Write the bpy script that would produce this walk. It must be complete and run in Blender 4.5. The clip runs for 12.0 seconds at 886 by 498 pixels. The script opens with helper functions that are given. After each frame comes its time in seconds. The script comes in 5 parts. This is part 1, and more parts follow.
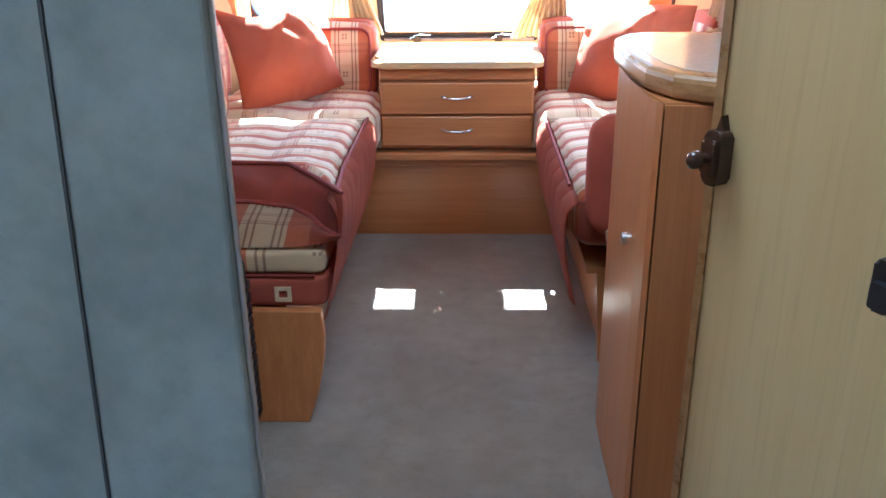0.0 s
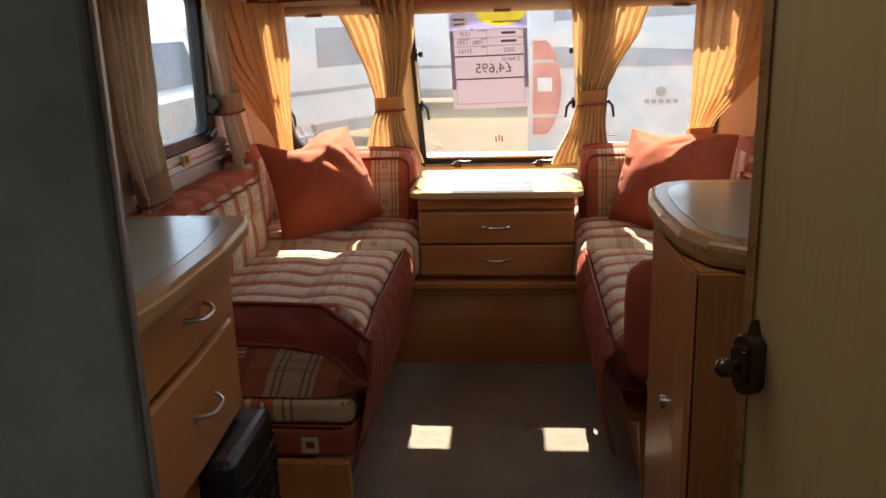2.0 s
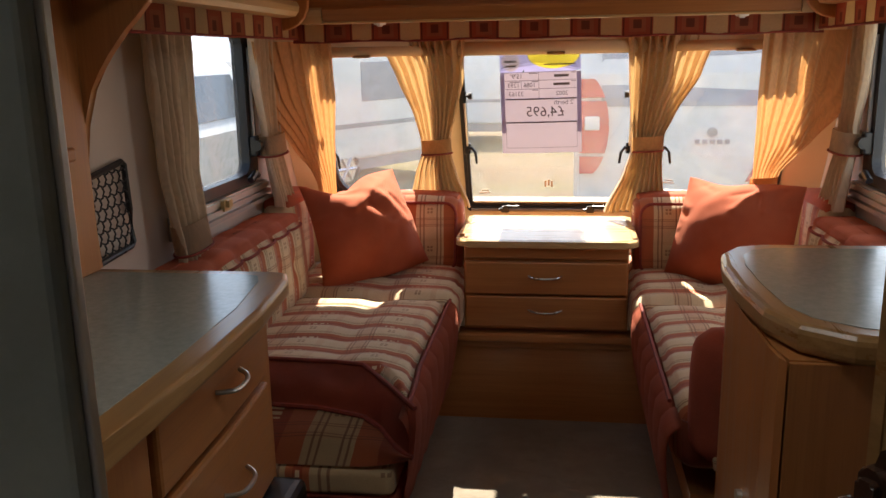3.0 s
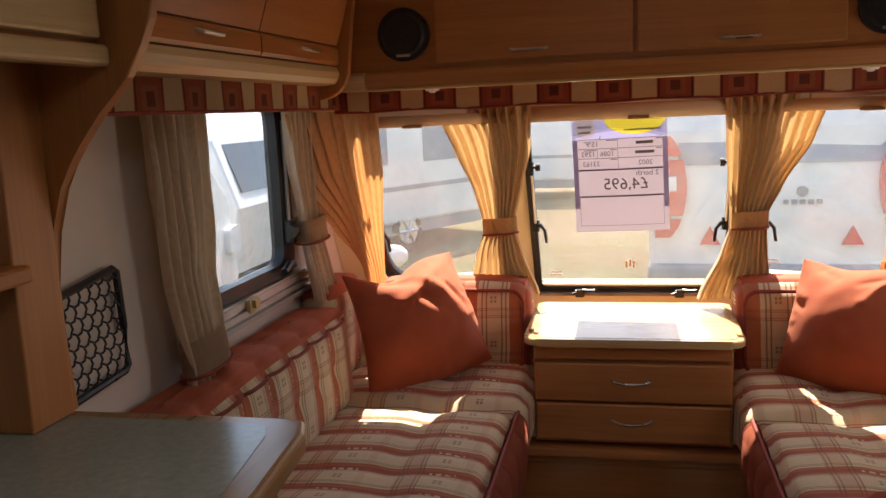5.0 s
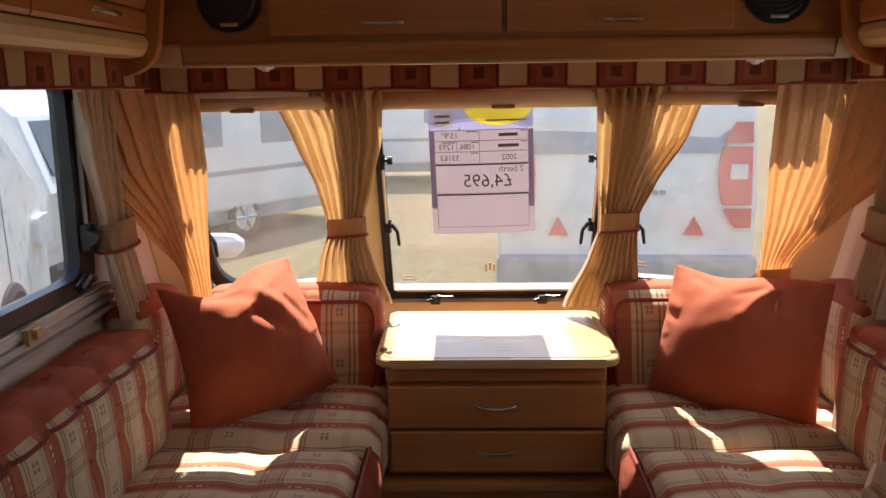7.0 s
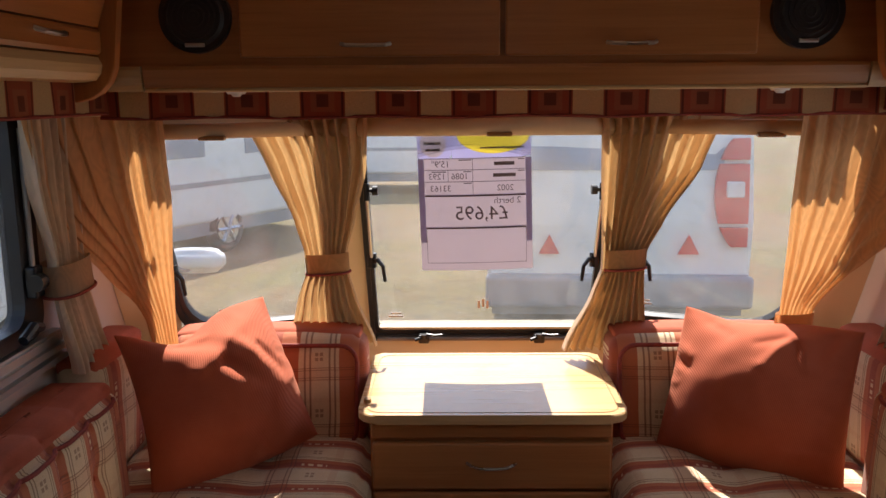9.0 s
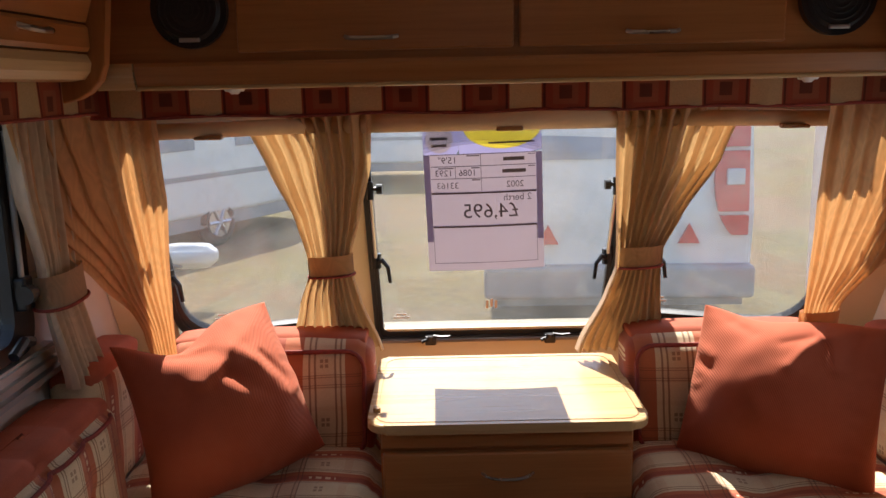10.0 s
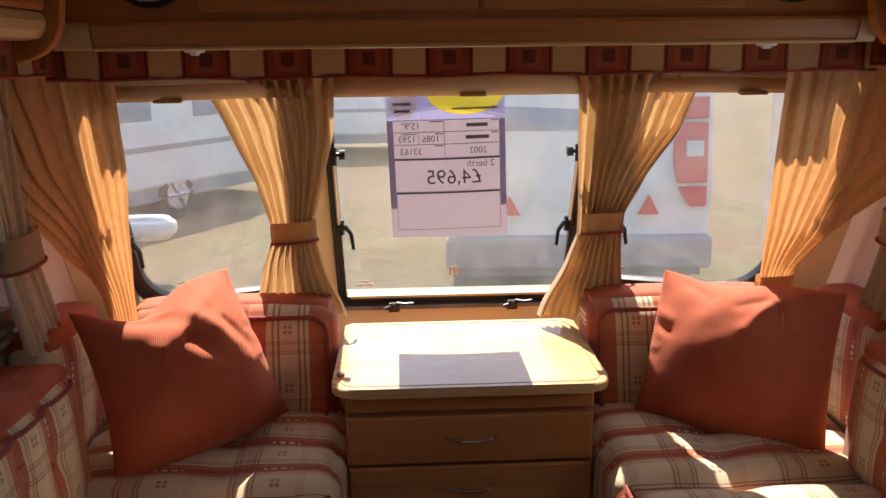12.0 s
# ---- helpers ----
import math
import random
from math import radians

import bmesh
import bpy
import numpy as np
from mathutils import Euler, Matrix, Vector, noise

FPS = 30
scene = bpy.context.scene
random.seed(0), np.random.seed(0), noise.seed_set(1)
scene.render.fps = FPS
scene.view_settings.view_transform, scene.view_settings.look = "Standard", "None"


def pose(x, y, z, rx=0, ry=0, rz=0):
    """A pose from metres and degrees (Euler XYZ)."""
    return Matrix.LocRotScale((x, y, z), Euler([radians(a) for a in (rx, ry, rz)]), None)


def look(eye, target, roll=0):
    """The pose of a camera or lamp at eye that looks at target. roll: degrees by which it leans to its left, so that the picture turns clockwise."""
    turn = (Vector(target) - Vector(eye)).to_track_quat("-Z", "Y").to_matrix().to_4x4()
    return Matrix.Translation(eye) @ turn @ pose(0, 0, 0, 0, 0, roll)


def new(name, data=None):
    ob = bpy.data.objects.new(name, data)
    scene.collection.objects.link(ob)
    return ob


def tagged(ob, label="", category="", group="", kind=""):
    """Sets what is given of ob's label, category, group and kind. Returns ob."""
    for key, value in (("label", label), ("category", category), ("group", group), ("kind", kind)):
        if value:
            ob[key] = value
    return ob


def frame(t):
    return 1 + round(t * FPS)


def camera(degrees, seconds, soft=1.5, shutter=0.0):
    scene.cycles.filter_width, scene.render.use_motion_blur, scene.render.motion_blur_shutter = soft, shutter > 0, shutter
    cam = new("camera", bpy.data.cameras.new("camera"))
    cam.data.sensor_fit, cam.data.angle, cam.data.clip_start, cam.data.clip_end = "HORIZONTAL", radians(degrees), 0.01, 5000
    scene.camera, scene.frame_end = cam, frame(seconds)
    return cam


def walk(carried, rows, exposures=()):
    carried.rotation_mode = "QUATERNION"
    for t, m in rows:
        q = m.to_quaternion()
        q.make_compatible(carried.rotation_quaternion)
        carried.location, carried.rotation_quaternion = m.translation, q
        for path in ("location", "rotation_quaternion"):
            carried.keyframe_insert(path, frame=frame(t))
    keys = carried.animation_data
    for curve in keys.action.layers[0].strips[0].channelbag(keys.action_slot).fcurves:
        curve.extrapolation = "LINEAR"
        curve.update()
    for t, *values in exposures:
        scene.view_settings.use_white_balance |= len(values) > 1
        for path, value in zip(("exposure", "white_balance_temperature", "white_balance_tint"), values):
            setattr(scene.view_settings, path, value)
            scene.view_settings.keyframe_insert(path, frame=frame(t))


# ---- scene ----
cam = camera(55.4, 12.0)

PATH = [
    (0, (0.055, -0.07, 1.3), (-0.009, 1.787, 0.558), -0.6),
    (0.5, (0.074, -0.05, 1.358), (0.002, 1.859, 0.764), -0.8),
    (1, (0.082, -0.023, 1.385), (-0.012, 1.897, 0.835), -1.9),
    (1.5, (0.098, 0.001, 1.404), (-0.04, 1.929, 0.89), -2.1),
    (2, (0.104, 0.031, 1.408), (-0.082, 1.953, 0.885), -1.7),
    (2.5, (0.093, 0.069, 1.423), (-0.143, 1.992, 0.927), -1.6),
    (3, (0.059, 0.18, 1.444), (-0.218, 2.109, 0.994), -1.1),
    (3.5, (0.03, 0.325, 1.459), (-0.312, 2.248, 1.028), -1.8),
    (3.7, (0.02, 0.376, 1.463), (-0.356, 2.295, 1.044), -2.2),
    (5.3, (-0.013, 0.725, 1.488), (-0.442, 2.657, 1.194), -2.4),
    (5.5, (-0.02, 0.77, 1.49), (-0.413, 2.711, 1.216), -2.6),
    (6, (-0.046, 0.876, 1.509), (-0.314, 2.843, 1.272), -3.5),
    (6.5, (-0.053, 0.961, 1.506), (-0.177, 2.934, 1.205), -2.6),
    (6.7, (-0.063, 0.998, 1.495), (-0.147, 2.966, 1.15), -1.7),
    (8.3, (-0.112, 1.19, 1.518), (-0.175, 3.147, 1.109), 1.2),
    (8.5, (-0.115, 1.228, 1.521), (-0.175, 3.188, 1.127), 0.8),
    (9, (-0.094, 1.279, 1.547), (-0.121, 3.246, 1.187), -0.4),
    (9.5, (-0.103, 1.319, 1.557), (-0.122, 3.286, 1.198), -1.2),
    (10, (-0.143, 1.383, 1.562), (-0.149, 3.345, 1.174), -1.2),
    (10.5, (-0.164, 1.406, 1.555), (-0.109, 3.368, 1.169), -0.7),
    (11, (-0.168, 1.401, 1.543), (-0.062, 3.367, 1.194), -1.0),
    (11.5, (-0.167, 1.368, 1.557), (-0.099, 3.344, 1.254), -1.7),
    (12, (-0.149, 1.373, 1.542), (-0.065, 3.32, 1.092), -0.7),
]
EXPOSURES = [(0.0, 4.85, 4800, 1), (0.3, 4.1, 4750, 1), (0.6, 3.4, 4900, 3), (1.0, 3.0, 5700, 7), (1.5, 2.8, 6600, 9), (2.2, 2.6, 7000, 9), (3.7, 2.5, 7100, 10), (5.3, 2.5, 7000, 10), (6.7, 2.3, 6700, 9), (8.3, 2.05, 6600, 13), (10.0, 1.95, 6300, 10), (11.6, 2.05, 6350, 10), (12.0, 2.1, 6600, 12)]
walk(cam, [(t, look(eye, target, roll)) for t, eye, target, roll in PATH], EXPOSURES)

# light: sun ahead over the yard, sky all round
SUN_EL, SUN_AZ = radians(54.8), radians(-3.0)
world = bpy.data.worlds.new("world")
scene.world = world
world.use_nodes = True
wn = world.node_tree
sky = wn.nodes.new("ShaderNodeTexSky")
sky.sky_type, sky.sun_disc = "NISHITA", False
sky.sun_elevation, sky.sun_rotation = SUN_EL, SUN_AZ
wn.links.new(sky.outputs[0], wn.nodes["Background"].inputs[0])
wn.nodes["Background"].inputs[1].default_value = 0.15
sun_data = bpy.data.lights.new("sun", "SUN")
sun_data.energy, sun_data.angle, sun_data.color = 2.9, radians(0.55), (1.0, 0.95, 0.87)
sun = new("sun", sun_data)
to_sun = Vector((math.sin(SUN_AZ) * math.cos(SUN_EL), math.cos(SUN_AZ) * math.cos(SUN_EL), math.sin(SUN_EL)))
sun.matrix_basis = look(Vector((0, 12, 12)), Vector((0, 12, 12)) - to_sun)


# ---- materials ----
class Nodes:
    """A small writer of node materials."""

    def __init__(self, name, rough=0.5, metal=0.0):
        self.m = bpy.data.materials.new(name)
        self.m.use_nodes = True
        self.t = self.m.node_tree
        self.b = self.t.nodes["Principled BSDF"]
        self.b.inputs["Roughness"].default_value = rough
        self.b.inputs["Metallic"].default_value = metal
        self._p = None

    def node(self, kind, **props):
        n = self.t.nodes.new(kind)
        for k, v in props.items():
            setattr(n, k, v)
        return n

    def put(self, sock, v):
        if hasattr(v, "is_output"):
            self.t.links.new(v, sock)
        else:
            sock.default_value = (*v, 1.0) if isinstance(v, tuple) and len(v) == 3 and sock.type == "RGBA" else v

    def place(self):
        if self._p is None:
            self._p = self.node("ShaderNodeTexCoord").outputs["Object"]
        return self._p

    def axis(self, i):
        s = self.node("ShaderNodeSeparateXYZ")
        self.put(s.inputs[0], self.place())
        return s.outputs[i]

    def scaled(self, v, loc=(0, 0, 0), rot=(0, 0, 0)):
        n = self.node("ShaderNodeMapping")
        self.put(n.inputs[0], self.place())
        n.inputs["Scale"].default_value, n.inputs["Location"].default_value, n.inputs["Rotation"].default_value = v, loc, rot
        return n.outputs[0]

    def noise(self, scale=5.0, detail=4.0, rough=0.55, vec=None, out=0):
        n = self.node("ShaderNodeTexNoise")
        n.inputs["Scale"].default_value, n.inputs["Detail"].default_value, n.inputs["Roughness"].default_value = scale, detail, rough
        self.put(n.inputs["Vector"], vec if vec is not None else self.place())
        return n.outputs[out]

    def math(self, op, a, b=0.0, c=None):
        n = self.node("ShaderNodeMath", operation=op)
        self.put(n.inputs[0], a)
        self.put(n.inputs[1], b)
        if c is not None:
            self.put(n.inputs[2], c)
        return n.outputs[0]

    def span(self, v, a, b, c=0.0, d=1.0):
        n = self.node("ShaderNodeMapRange")
        for i, w in enumerate((v, a, b, c, d)):
            self.put(n.inputs[i], w)
        return n.outputs[0]

    def mix(self, f, a, b, blend="MIX"):
        n = self.node("ShaderNodeMix", data_type="RGBA", blend_type=blend)
        self.put(n.inputs[0], f)
        self.put(n.inputs[6], a)
        self.put(n.inputs[7], b)
        return n.outputs[2]

    def bump(self, h, strength=0.3, dist=0.002):
        n = self.node("ShaderNodeBump")
        n.inputs["Strength"].default_value, n.inputs["Distance"].default_value = strength, dist
        self.put(n.inputs["Height"], h)
        self.put(self.b.inputs["Normal"], n.outputs[0])
        return self

    def base(self, c):
        self.put(self.b.inputs["Base Color"], c)
        return self

    def rough(self, v):
        self.put(self.b.inputs["Roughness"], v)
        return self

    def band(self, v, period, a, b, shift=0.0):
        """1 where the repeated coordinate lies between a and b of its period."""
        w = self.math("FRACT", self.math("DIVIDE", self.math("ADD", v, 50 * period + shift), period))
        return self.math("MULTIPLY", self.math("GREATER_THAN", w, a), self.math("LESS_THAN", w, b))

    def translucent(self, amount, color):
        tr = self.node("ShaderNodeBsdfTranslucent")
        self.put(tr.inputs[0], color)
        mx = self.node("ShaderNodeMixShader")
        mx.inputs[0].default_value = amount
        self.t.links.new(self.b.outputs[0], mx.inputs[1])
        self.t.links.new(tr.outputs[0], mx.inputs[2])
        self.t.links.new(mx.outputs[0], self.t.nodes["Material Output"].inputs[0])
        return self


def plain(name, color, rough=0.5, metal=0.0, vary=0.12, scale=9.0, bump=0.0, fine=300.0):
    n = Nodes(name, rough, metal)
    f = n.noise(scale, 5.0)
    g = n.noise(fine, 2.0)
    lo, hi = tuple(c * (1 - vary) for c in color), tuple(min(1.0, c * (1 + vary)) for c in color)
    n.base(n.mix(n.span(f, 0.3, 0.7), lo, hi))
    n.rough(n.span(f, 0.25, 0.75, max(0.02, rough - 0.08), min(1.0, rough + 0.08)))
    if bump:
        n.bump(g, bump, 0.001)
    return n.m


def wood(name, dark, light, rough=0.35, along=2, coat=0.15):
    n = Nodes(name, rough)
    sc = [38.0, 38.0, 38.0]
    sc[along] = 1.6
    v = n.scaled(tuple(sc))
    a = n.noise(1.0, 6.0, 0.62, v)
    sc2 = [160.0, 160.0, 160.0]
    sc2[along] = 5.0
    b = n.noise(1.0, 3.0, 0.5, n.scaled(tuple(sc2)))
    big = n.noise(2.2, 3.0)
    c = n.mix(n.span(a, 0.3, 0.72), dark, light)
    c = n.mix(n.span(b, 0.52, 0.72, 0.0, 0.25), c, tuple(x * 0.6 for x in dark))
    c = n.mix(n.span(big, 0.35, 0.7, 0.0, 0.25), c, tuple(x * 0.8 for x in light))
    n.base(c)
    n.rough(n.span(a, 0.3, 0.7, rough - 0.06, rough + 0.1))
    n.b.inputs["Coat Weight"].default_value = coat
    n.b.inputs["Coat Roughness"].default_value = 0.2
    n.bump(b, 0.08, 0.0006)
    return n.m


BEECH = wood("beech", (0.40, 0.143, 0.042), (0.52, 0.213, 0.066))
BEECH_X = wood("beech_across", (0.40, 0.143, 0.042), (0.52, 0.213, 0.066), along=0)
BEECH_Y = wood("beech_along", (0.40, 0.143, 0.042), (0.52, 0.213, 0.066), along=1)
PALE = wood("pale_ash", (0.56, 0.385, 0.17), (0.61, 0.43, 0.20), 0.42)
MAPLE_Y = wood("maple_rail", (0.56, 0.37, 0.17), (0.68, 0.48, 0.25), 0.34, along=1, coat=0.2)
MAPLE_X = wood("maple_top", (0.56, 0.345, 0.150), (0.65, 0.43, 0.205), 0.28, along=0, coat=0.4)
EDGE = wood("oak_edge", (0.27, 0.125, 0.04), (0.46, 0.26, 0.10), 0.3, along=1, coat=0.4)
LINER = plain("wall_board", (0.70, 0.60, 0.53), 0.6, vary=0.06, scale=3.0, bump=0.15, fine=120)
CREAM = plain("cream_board", (0.78, 0.66, 0.44), 0.55, vary=0.05, scale=4.0)
BLIND = plain("blind_fabric", (0.70, 0.54, 0.34), 0.8, vary=0.05, scale=20.0)
CEIL = plain("ceiling_board", (0.80, 0.76, 0.68), 0.7, vary=0.04)
RUBBER = plain("black_rubber", (0.02, 0.021, 0.024), 0.45, vary=0.3)
PLASTIC = plain("black_plastic", (0.015, 0.015, 0.017), 0.32, vary=0.2)
CHROME = plain("brushed_chrome", (0.55, 0.54, 0.51), 0.3, 1.0, vary=0.05)
ALU = plain("grey_aluminium", (0.52, 0.51, 0.50), 0.38, 0.8, vary=0.08)
BRONZE = plain("bronze_plastic", (0.06, 0.028, 0.018), 0.22, vary=0.3)
PIPING = plain("dark_red_piping", (0.23, 0.035, 0.022), 0.8, vary=0.25, scale=60, bump=0.3)
WHITE = plain("white_gelcoat", (0.78, 0.78, 0.76), 0.3, vary=0.05)
GREYP = plain("grey_trim", (0.30, 0.31, 0.33), 0.5)
REDLENS = plain("red_lens", (0.62, 0.02, 0.03), 0.15, vary=0.15)
CLEARLENS = plain("clear_lens", (0.75, 0.75, 0.76), 0.15)
TYRE = plain("tyre_rubber", (0.03, 0.03, 0.032), 0.8)
RIM = plain("alloy_rim", (0.6, 0.6, 0.62), 0.3, 0.9)
SHADEGLASS = plain("dark_window", (0.05, 0.055, 0.06), 0.08)


def grey_panel():
    n = Nodes("mottled_grey_laminate", 0.5)
    a, b = n.noise(7.0, 6.0, 0.6), n.noise(45.0, 4.0, 0.6)
    c = n.mix(n.span(a, 0.32, 0.68), (0.18, 0.195, 0.185), (0.31, 0.325, 0.30))
    c = n.mix(n.span(b, 0.45, 0.75, 0.0, 0.4), c, (0.14, 0.155, 0.145))
    n.base(c)
    return n.bump(b, 0.15, 0.001).m


def carpet():
    n = Nodes("grey_beige_carpet", 0.95)
    a, b, c = n.noise(2.6, 6.0, 0.7), n.noise(16.0, 6.0, 0.75), n.noise(380.0, 3.0, 0.65)
    col = n.mix(n.span(a, 0.36, 0.64), (0.25, 0.195, 0.13), (0.38, 0.31, 0.22))
    col = n.mix(n.span(b, 0.48, 0.68, 0.0, 0.55), col, (0.19, 0.145, 0.095))
    dab = n.math("MULTIPLY", n.span(n.noise(7.0, 5.0, 0.8), 0.60, 0.68), n.span(n.noise(60.0, 3.0, 0.8), 0.45, 0.6))
    col = n.mix(n.math("MULTIPLY", dab, 0.7), col, (0.09, 0.075, 0.065))
    n.base(n.mix(n.span(c, 0.32, 0.68, 0.0, 0.5), col, (0.13, 0.115, 0.10)))
    n.b.inputs["Sheen Weight"].default_value = 0.3
    return n.bump(n.math("ADD", c, n.math("MULTIPLY", b, 2.0)), 0.9, 0.005).m


def worktop_mat():
    n = Nodes("grey_green_laminate", 0.16)
    a, b = n.noise(60.0, 4.0, 0.7), n.noise(4.0, 4.0)
    c = n.mix(n.span(a, 0.3, 0.7), (0.30, 0.325, 0.29), (0.40, 0.42, 0.375))
    n.base(n.mix(n.span(b, 0.4, 0.7, 0.0, 0.3), c, (0.27, 0.30, 0.28)))
    n.rough(n.span(b, 0.3, 0.7, 0.12, 0.24))
    return n.bump(a, 0.05, 0.0005).m


def fabric(name, color, weave=420.0, vary=0.2, wear=6.0, sheen=0.25, bump=0.45):
    n = Nodes(name, 0.9)
    a, w = n.noise(wear, 5.0, 0.6), n.noise(weave, 2.0)
    lo, hi = tuple(c * (1 - vary) for c in color), tuple(c * (1 + vary) for c in color)
    c = n.mix(n.span(a, 0.3, 0.7), lo, hi)
    n.base(n.mix(n.span(w, 0.35, 0.7, 0.0, 0.35), c, tuple(x * 0.55 for x in color)))
    n.b.inputs["Sheen Weight"].default_value = sheen
    n.b.inputs["Sheen Tint"].default_value = (*color, 1)
    return n.bump(w, bump, 0.0012).m


TERRA = fabric("terracotta_cloth", (0.44, 0.105, 0.05))
RUST = fabric("rust_red_cloth", (0.36, 0.075, 0.04))


def corduroy():
    n = Nodes("orange_corduroy", 0.92)
    a = n.noise(6.0, 5.0, 0.6)
    u = n.math("ADD", n.axis(0), n.math("MULTIPLY", n.axis(2), 0.35))
    rib = n.math("SINE", n.math("MULTIPLY", u, 1250.0))
    c = n.mix(n.span(a, 0.3, 0.7), (0.39, 0.075, 0.028), (0.49, 0.110, 0.045))
    n.base(n.mix(n.span(rib, -1.0, 1.0, 0.0, 0.28), c, (0.30, 0.06, 0.025)))
    n.b.inputs["Sheen Weight"].default_value = 0.15
    n.b.inputs["Sheen Tint"].default_value = (1.0, 0.5, 0.3, 1)
    return n.bump(n.math("ADD", rib, n.noise(500.0, 2.0)), 0.35, 0.0008).m


CORD = corduroy()


def plaid(name, iu, iv, pu, pv, su=0.0, sv=0.0, base=(0.76, 0.62, 0.40), cross=0.5, wide=0.42, motif=0.011):
    """Checked upholstery: cream blocks with terracotta stripes, a fine grid and a small motif. u runs across the stripes."""
    n = Nodes(name, 0.9)
    wob = n.math("MULTIPLY", n.math("SUBTRACT", n.noise(4.0, 2.0), 0.5), 0.014)
    u, v = n.math("ADD", n.axis(iu), wob), n.math("ADD", n.axis(iv), wob)
    w = n.noise(520.0, 2.0)
    big = n.noise(5.0, 4.0)
    c = n.mix(n.span(big, 0.3, 0.7), tuple(x * 0.86 for x in base), base)
    red, orange, brown = (0.30, 0.040, 0.016), (0.47, 0.115, 0.038), (0.15, 0.045, 0.022)
    def lay(c, mask, amount, col):
        return n.mix(n.math("MULTIPLY", mask, amount), c, col)
    # broad stripe with a darker heart and pale dashes
    c = lay(c, n.band(u, pu, 0.0, wide, su), 0.95, orange)
    c = lay(c, n.band(u, pu, wide * 0.30, wide * 0.72, su), 0.75, red)
    # faint wash of the stripe crossing the other way
    c = lay(c, n.band(v, pv, 0.0, 0.24, sv), cross * 0.55, orange)
    c = lay(c, n.band(v, pv, 0.62, 0.70, sv), cross * 0.35, orange)
    # fine double lines both ways
    for q in (wide + 0.05, wide + 0.10, 0.90, 0.95):
        c = lay(c, n.band(u, pu, q, q + 0.018, su), 0.7, brown)
    for q in (0.02, 0.06, 0.19, 0.23):
        c = lay(c, n.band(v, pv, q, q + 0.012, sv), 0.65, brown)
    dash = n.math("MULTIPLY", n.band(v, pv, 0.30, 0.56, sv), n.band(u, pu, wide * 0.42, wide * 0.60, su))
    c = lay(c, n.math("MULTIPLY", dash, n.band(v, pv / 11, 0.0, 0.6, sv)), 0.85, (0.80, 0.66, 0.42))
    mid = (1.0 + wide) / 2
    m1 = n.math("MULTIPLY", n.band(u, pu, mid - motif / pu, mid + motif / pu, su), n.band(v, pv, 0.43 - motif / pv, 0.43 + motif / pv, sv))
    m2 = n.math("MULTIPLY", n.band(u, pu, mid - 0.2 * motif / pu, mid + 0.2 * motif / pu, su), n.band(v, pv, 0.43 - motif / pv, 0.43 + motif / pv, sv))
    m3 = n.band(v, pv, 0.43 - 0.2 * motif / pv, 0.43 + 0.2 * motif / pv, sv)
    c = lay(c, n.math("MULTIPLY", n.math("SUBTRACT", m1, m2), n.math("SUBTRACT", 1.0, m3)), 0.6, brown)
    n.base(n.mix(n.span(w, 0.35, 0.7, 0.0, 0.28), c, (0.22, 0.10, 0.05)))
    n.b.inputs["Sheen Weight"].default_value = 0.2
    return n.bump(n.math("ADD", w, n.math("MULTIPLY", n.noise(60.0, 3.0), 1.5)), 0.45, 0.0014).m


PLAID_SEAT = plaid("checked_seat_cloth", 1, 0, 0.125, 0.26, 0.03, 0.06, wide=0.33)
PLAID_BACK = plaid("checked_back_cloth", 1, 2, 0.15, 0.19, 0.0, 0.04, cross=0.35, wide=0.46)
PLAID_END_L = plaid("checked_corner_cloth", 0, 2, 0.30, 0.155, 0.125, 0.03, cross=0.3, wide=0.62)
PLAID_END_R = plaid("checked_corner_cloth_mirrored", 0, 2, 0.30, 0.155, 0.061, 0.03, cross=0.3, wide=0.62)
# Seat-end copies: cream base darkened, putting the shade there into the colour.
PLAID_LOW = plaid("shaded_checked_cloth", 0, 1, 0.36, 0.26, 0.08, 0.02, (0.62, 0.47, 0.27), 0.2, 0.64, 0.014)
PLAID_BAND = plaid("cream_checked_band", 0, 2, 0.44, 0.30, 0.16, -0.04, (0.62, 0.47, 0.27), 0.2, 0.14, 0.013)


def pelmet_cloth(name, i, shift):
    n = Nodes(name, 0.9)
    u, z = n.axis(i), n.axis(2)
    w = n.noise(500.0, 2.0)
    P, cream, red, dark = 0.1805, (0.68, 0.50, 0.29), (0.40, 0.075, 0.035), (0.16, 0.035, 0.02)
    c = cream
    c = n.mix(n.math("MULTIPLY", n.band(u, P, 0.0, 0.60, shift), 0.95), c, red)
    c = n.mix(n.band(u, P, 0.02, 0.05, shift), c, dark)
    c = n.mix(n.band(u, P, 0.55, 0.58, shift), c, dark)
    sq = n.math("MULTIPLY", n.band(u, P, 0.14, 0.46, shift), n.math("MULTIPLY", n.math("GREATER_THAN", z, 1.508), n.math("LESS_THAN", z, 1.562)))
    sq2 = n.math("MULTIPLY", n.band(u, P, 0.22, 0.38, shift), n.math("MULTIPLY", n.math("GREATER_THAN", z, 1.520), n.math("LESS_THAN", z, 1.550)))
    c = n.mix(n.math("MULTIPLY", sq, 0.8), c, (0.44, 0.15, 0.075))
    c = n.mix(n.math("MULTIPLY", sq2, 0.85), c, dark)
    n.base(n.mix(n.span(w, 0.35, 0.7, 0.0, 0.3), c, (0.2, 0.09, 0.05)))
    return n.bump(w, 0.4, 0.001).m


PELMET_X, PELMET_Y = pelmet_cloth("pelmet_cloth_front", 0, 0.1), pelmet_cloth("pelmet_cloth_side", 1, 0.03)


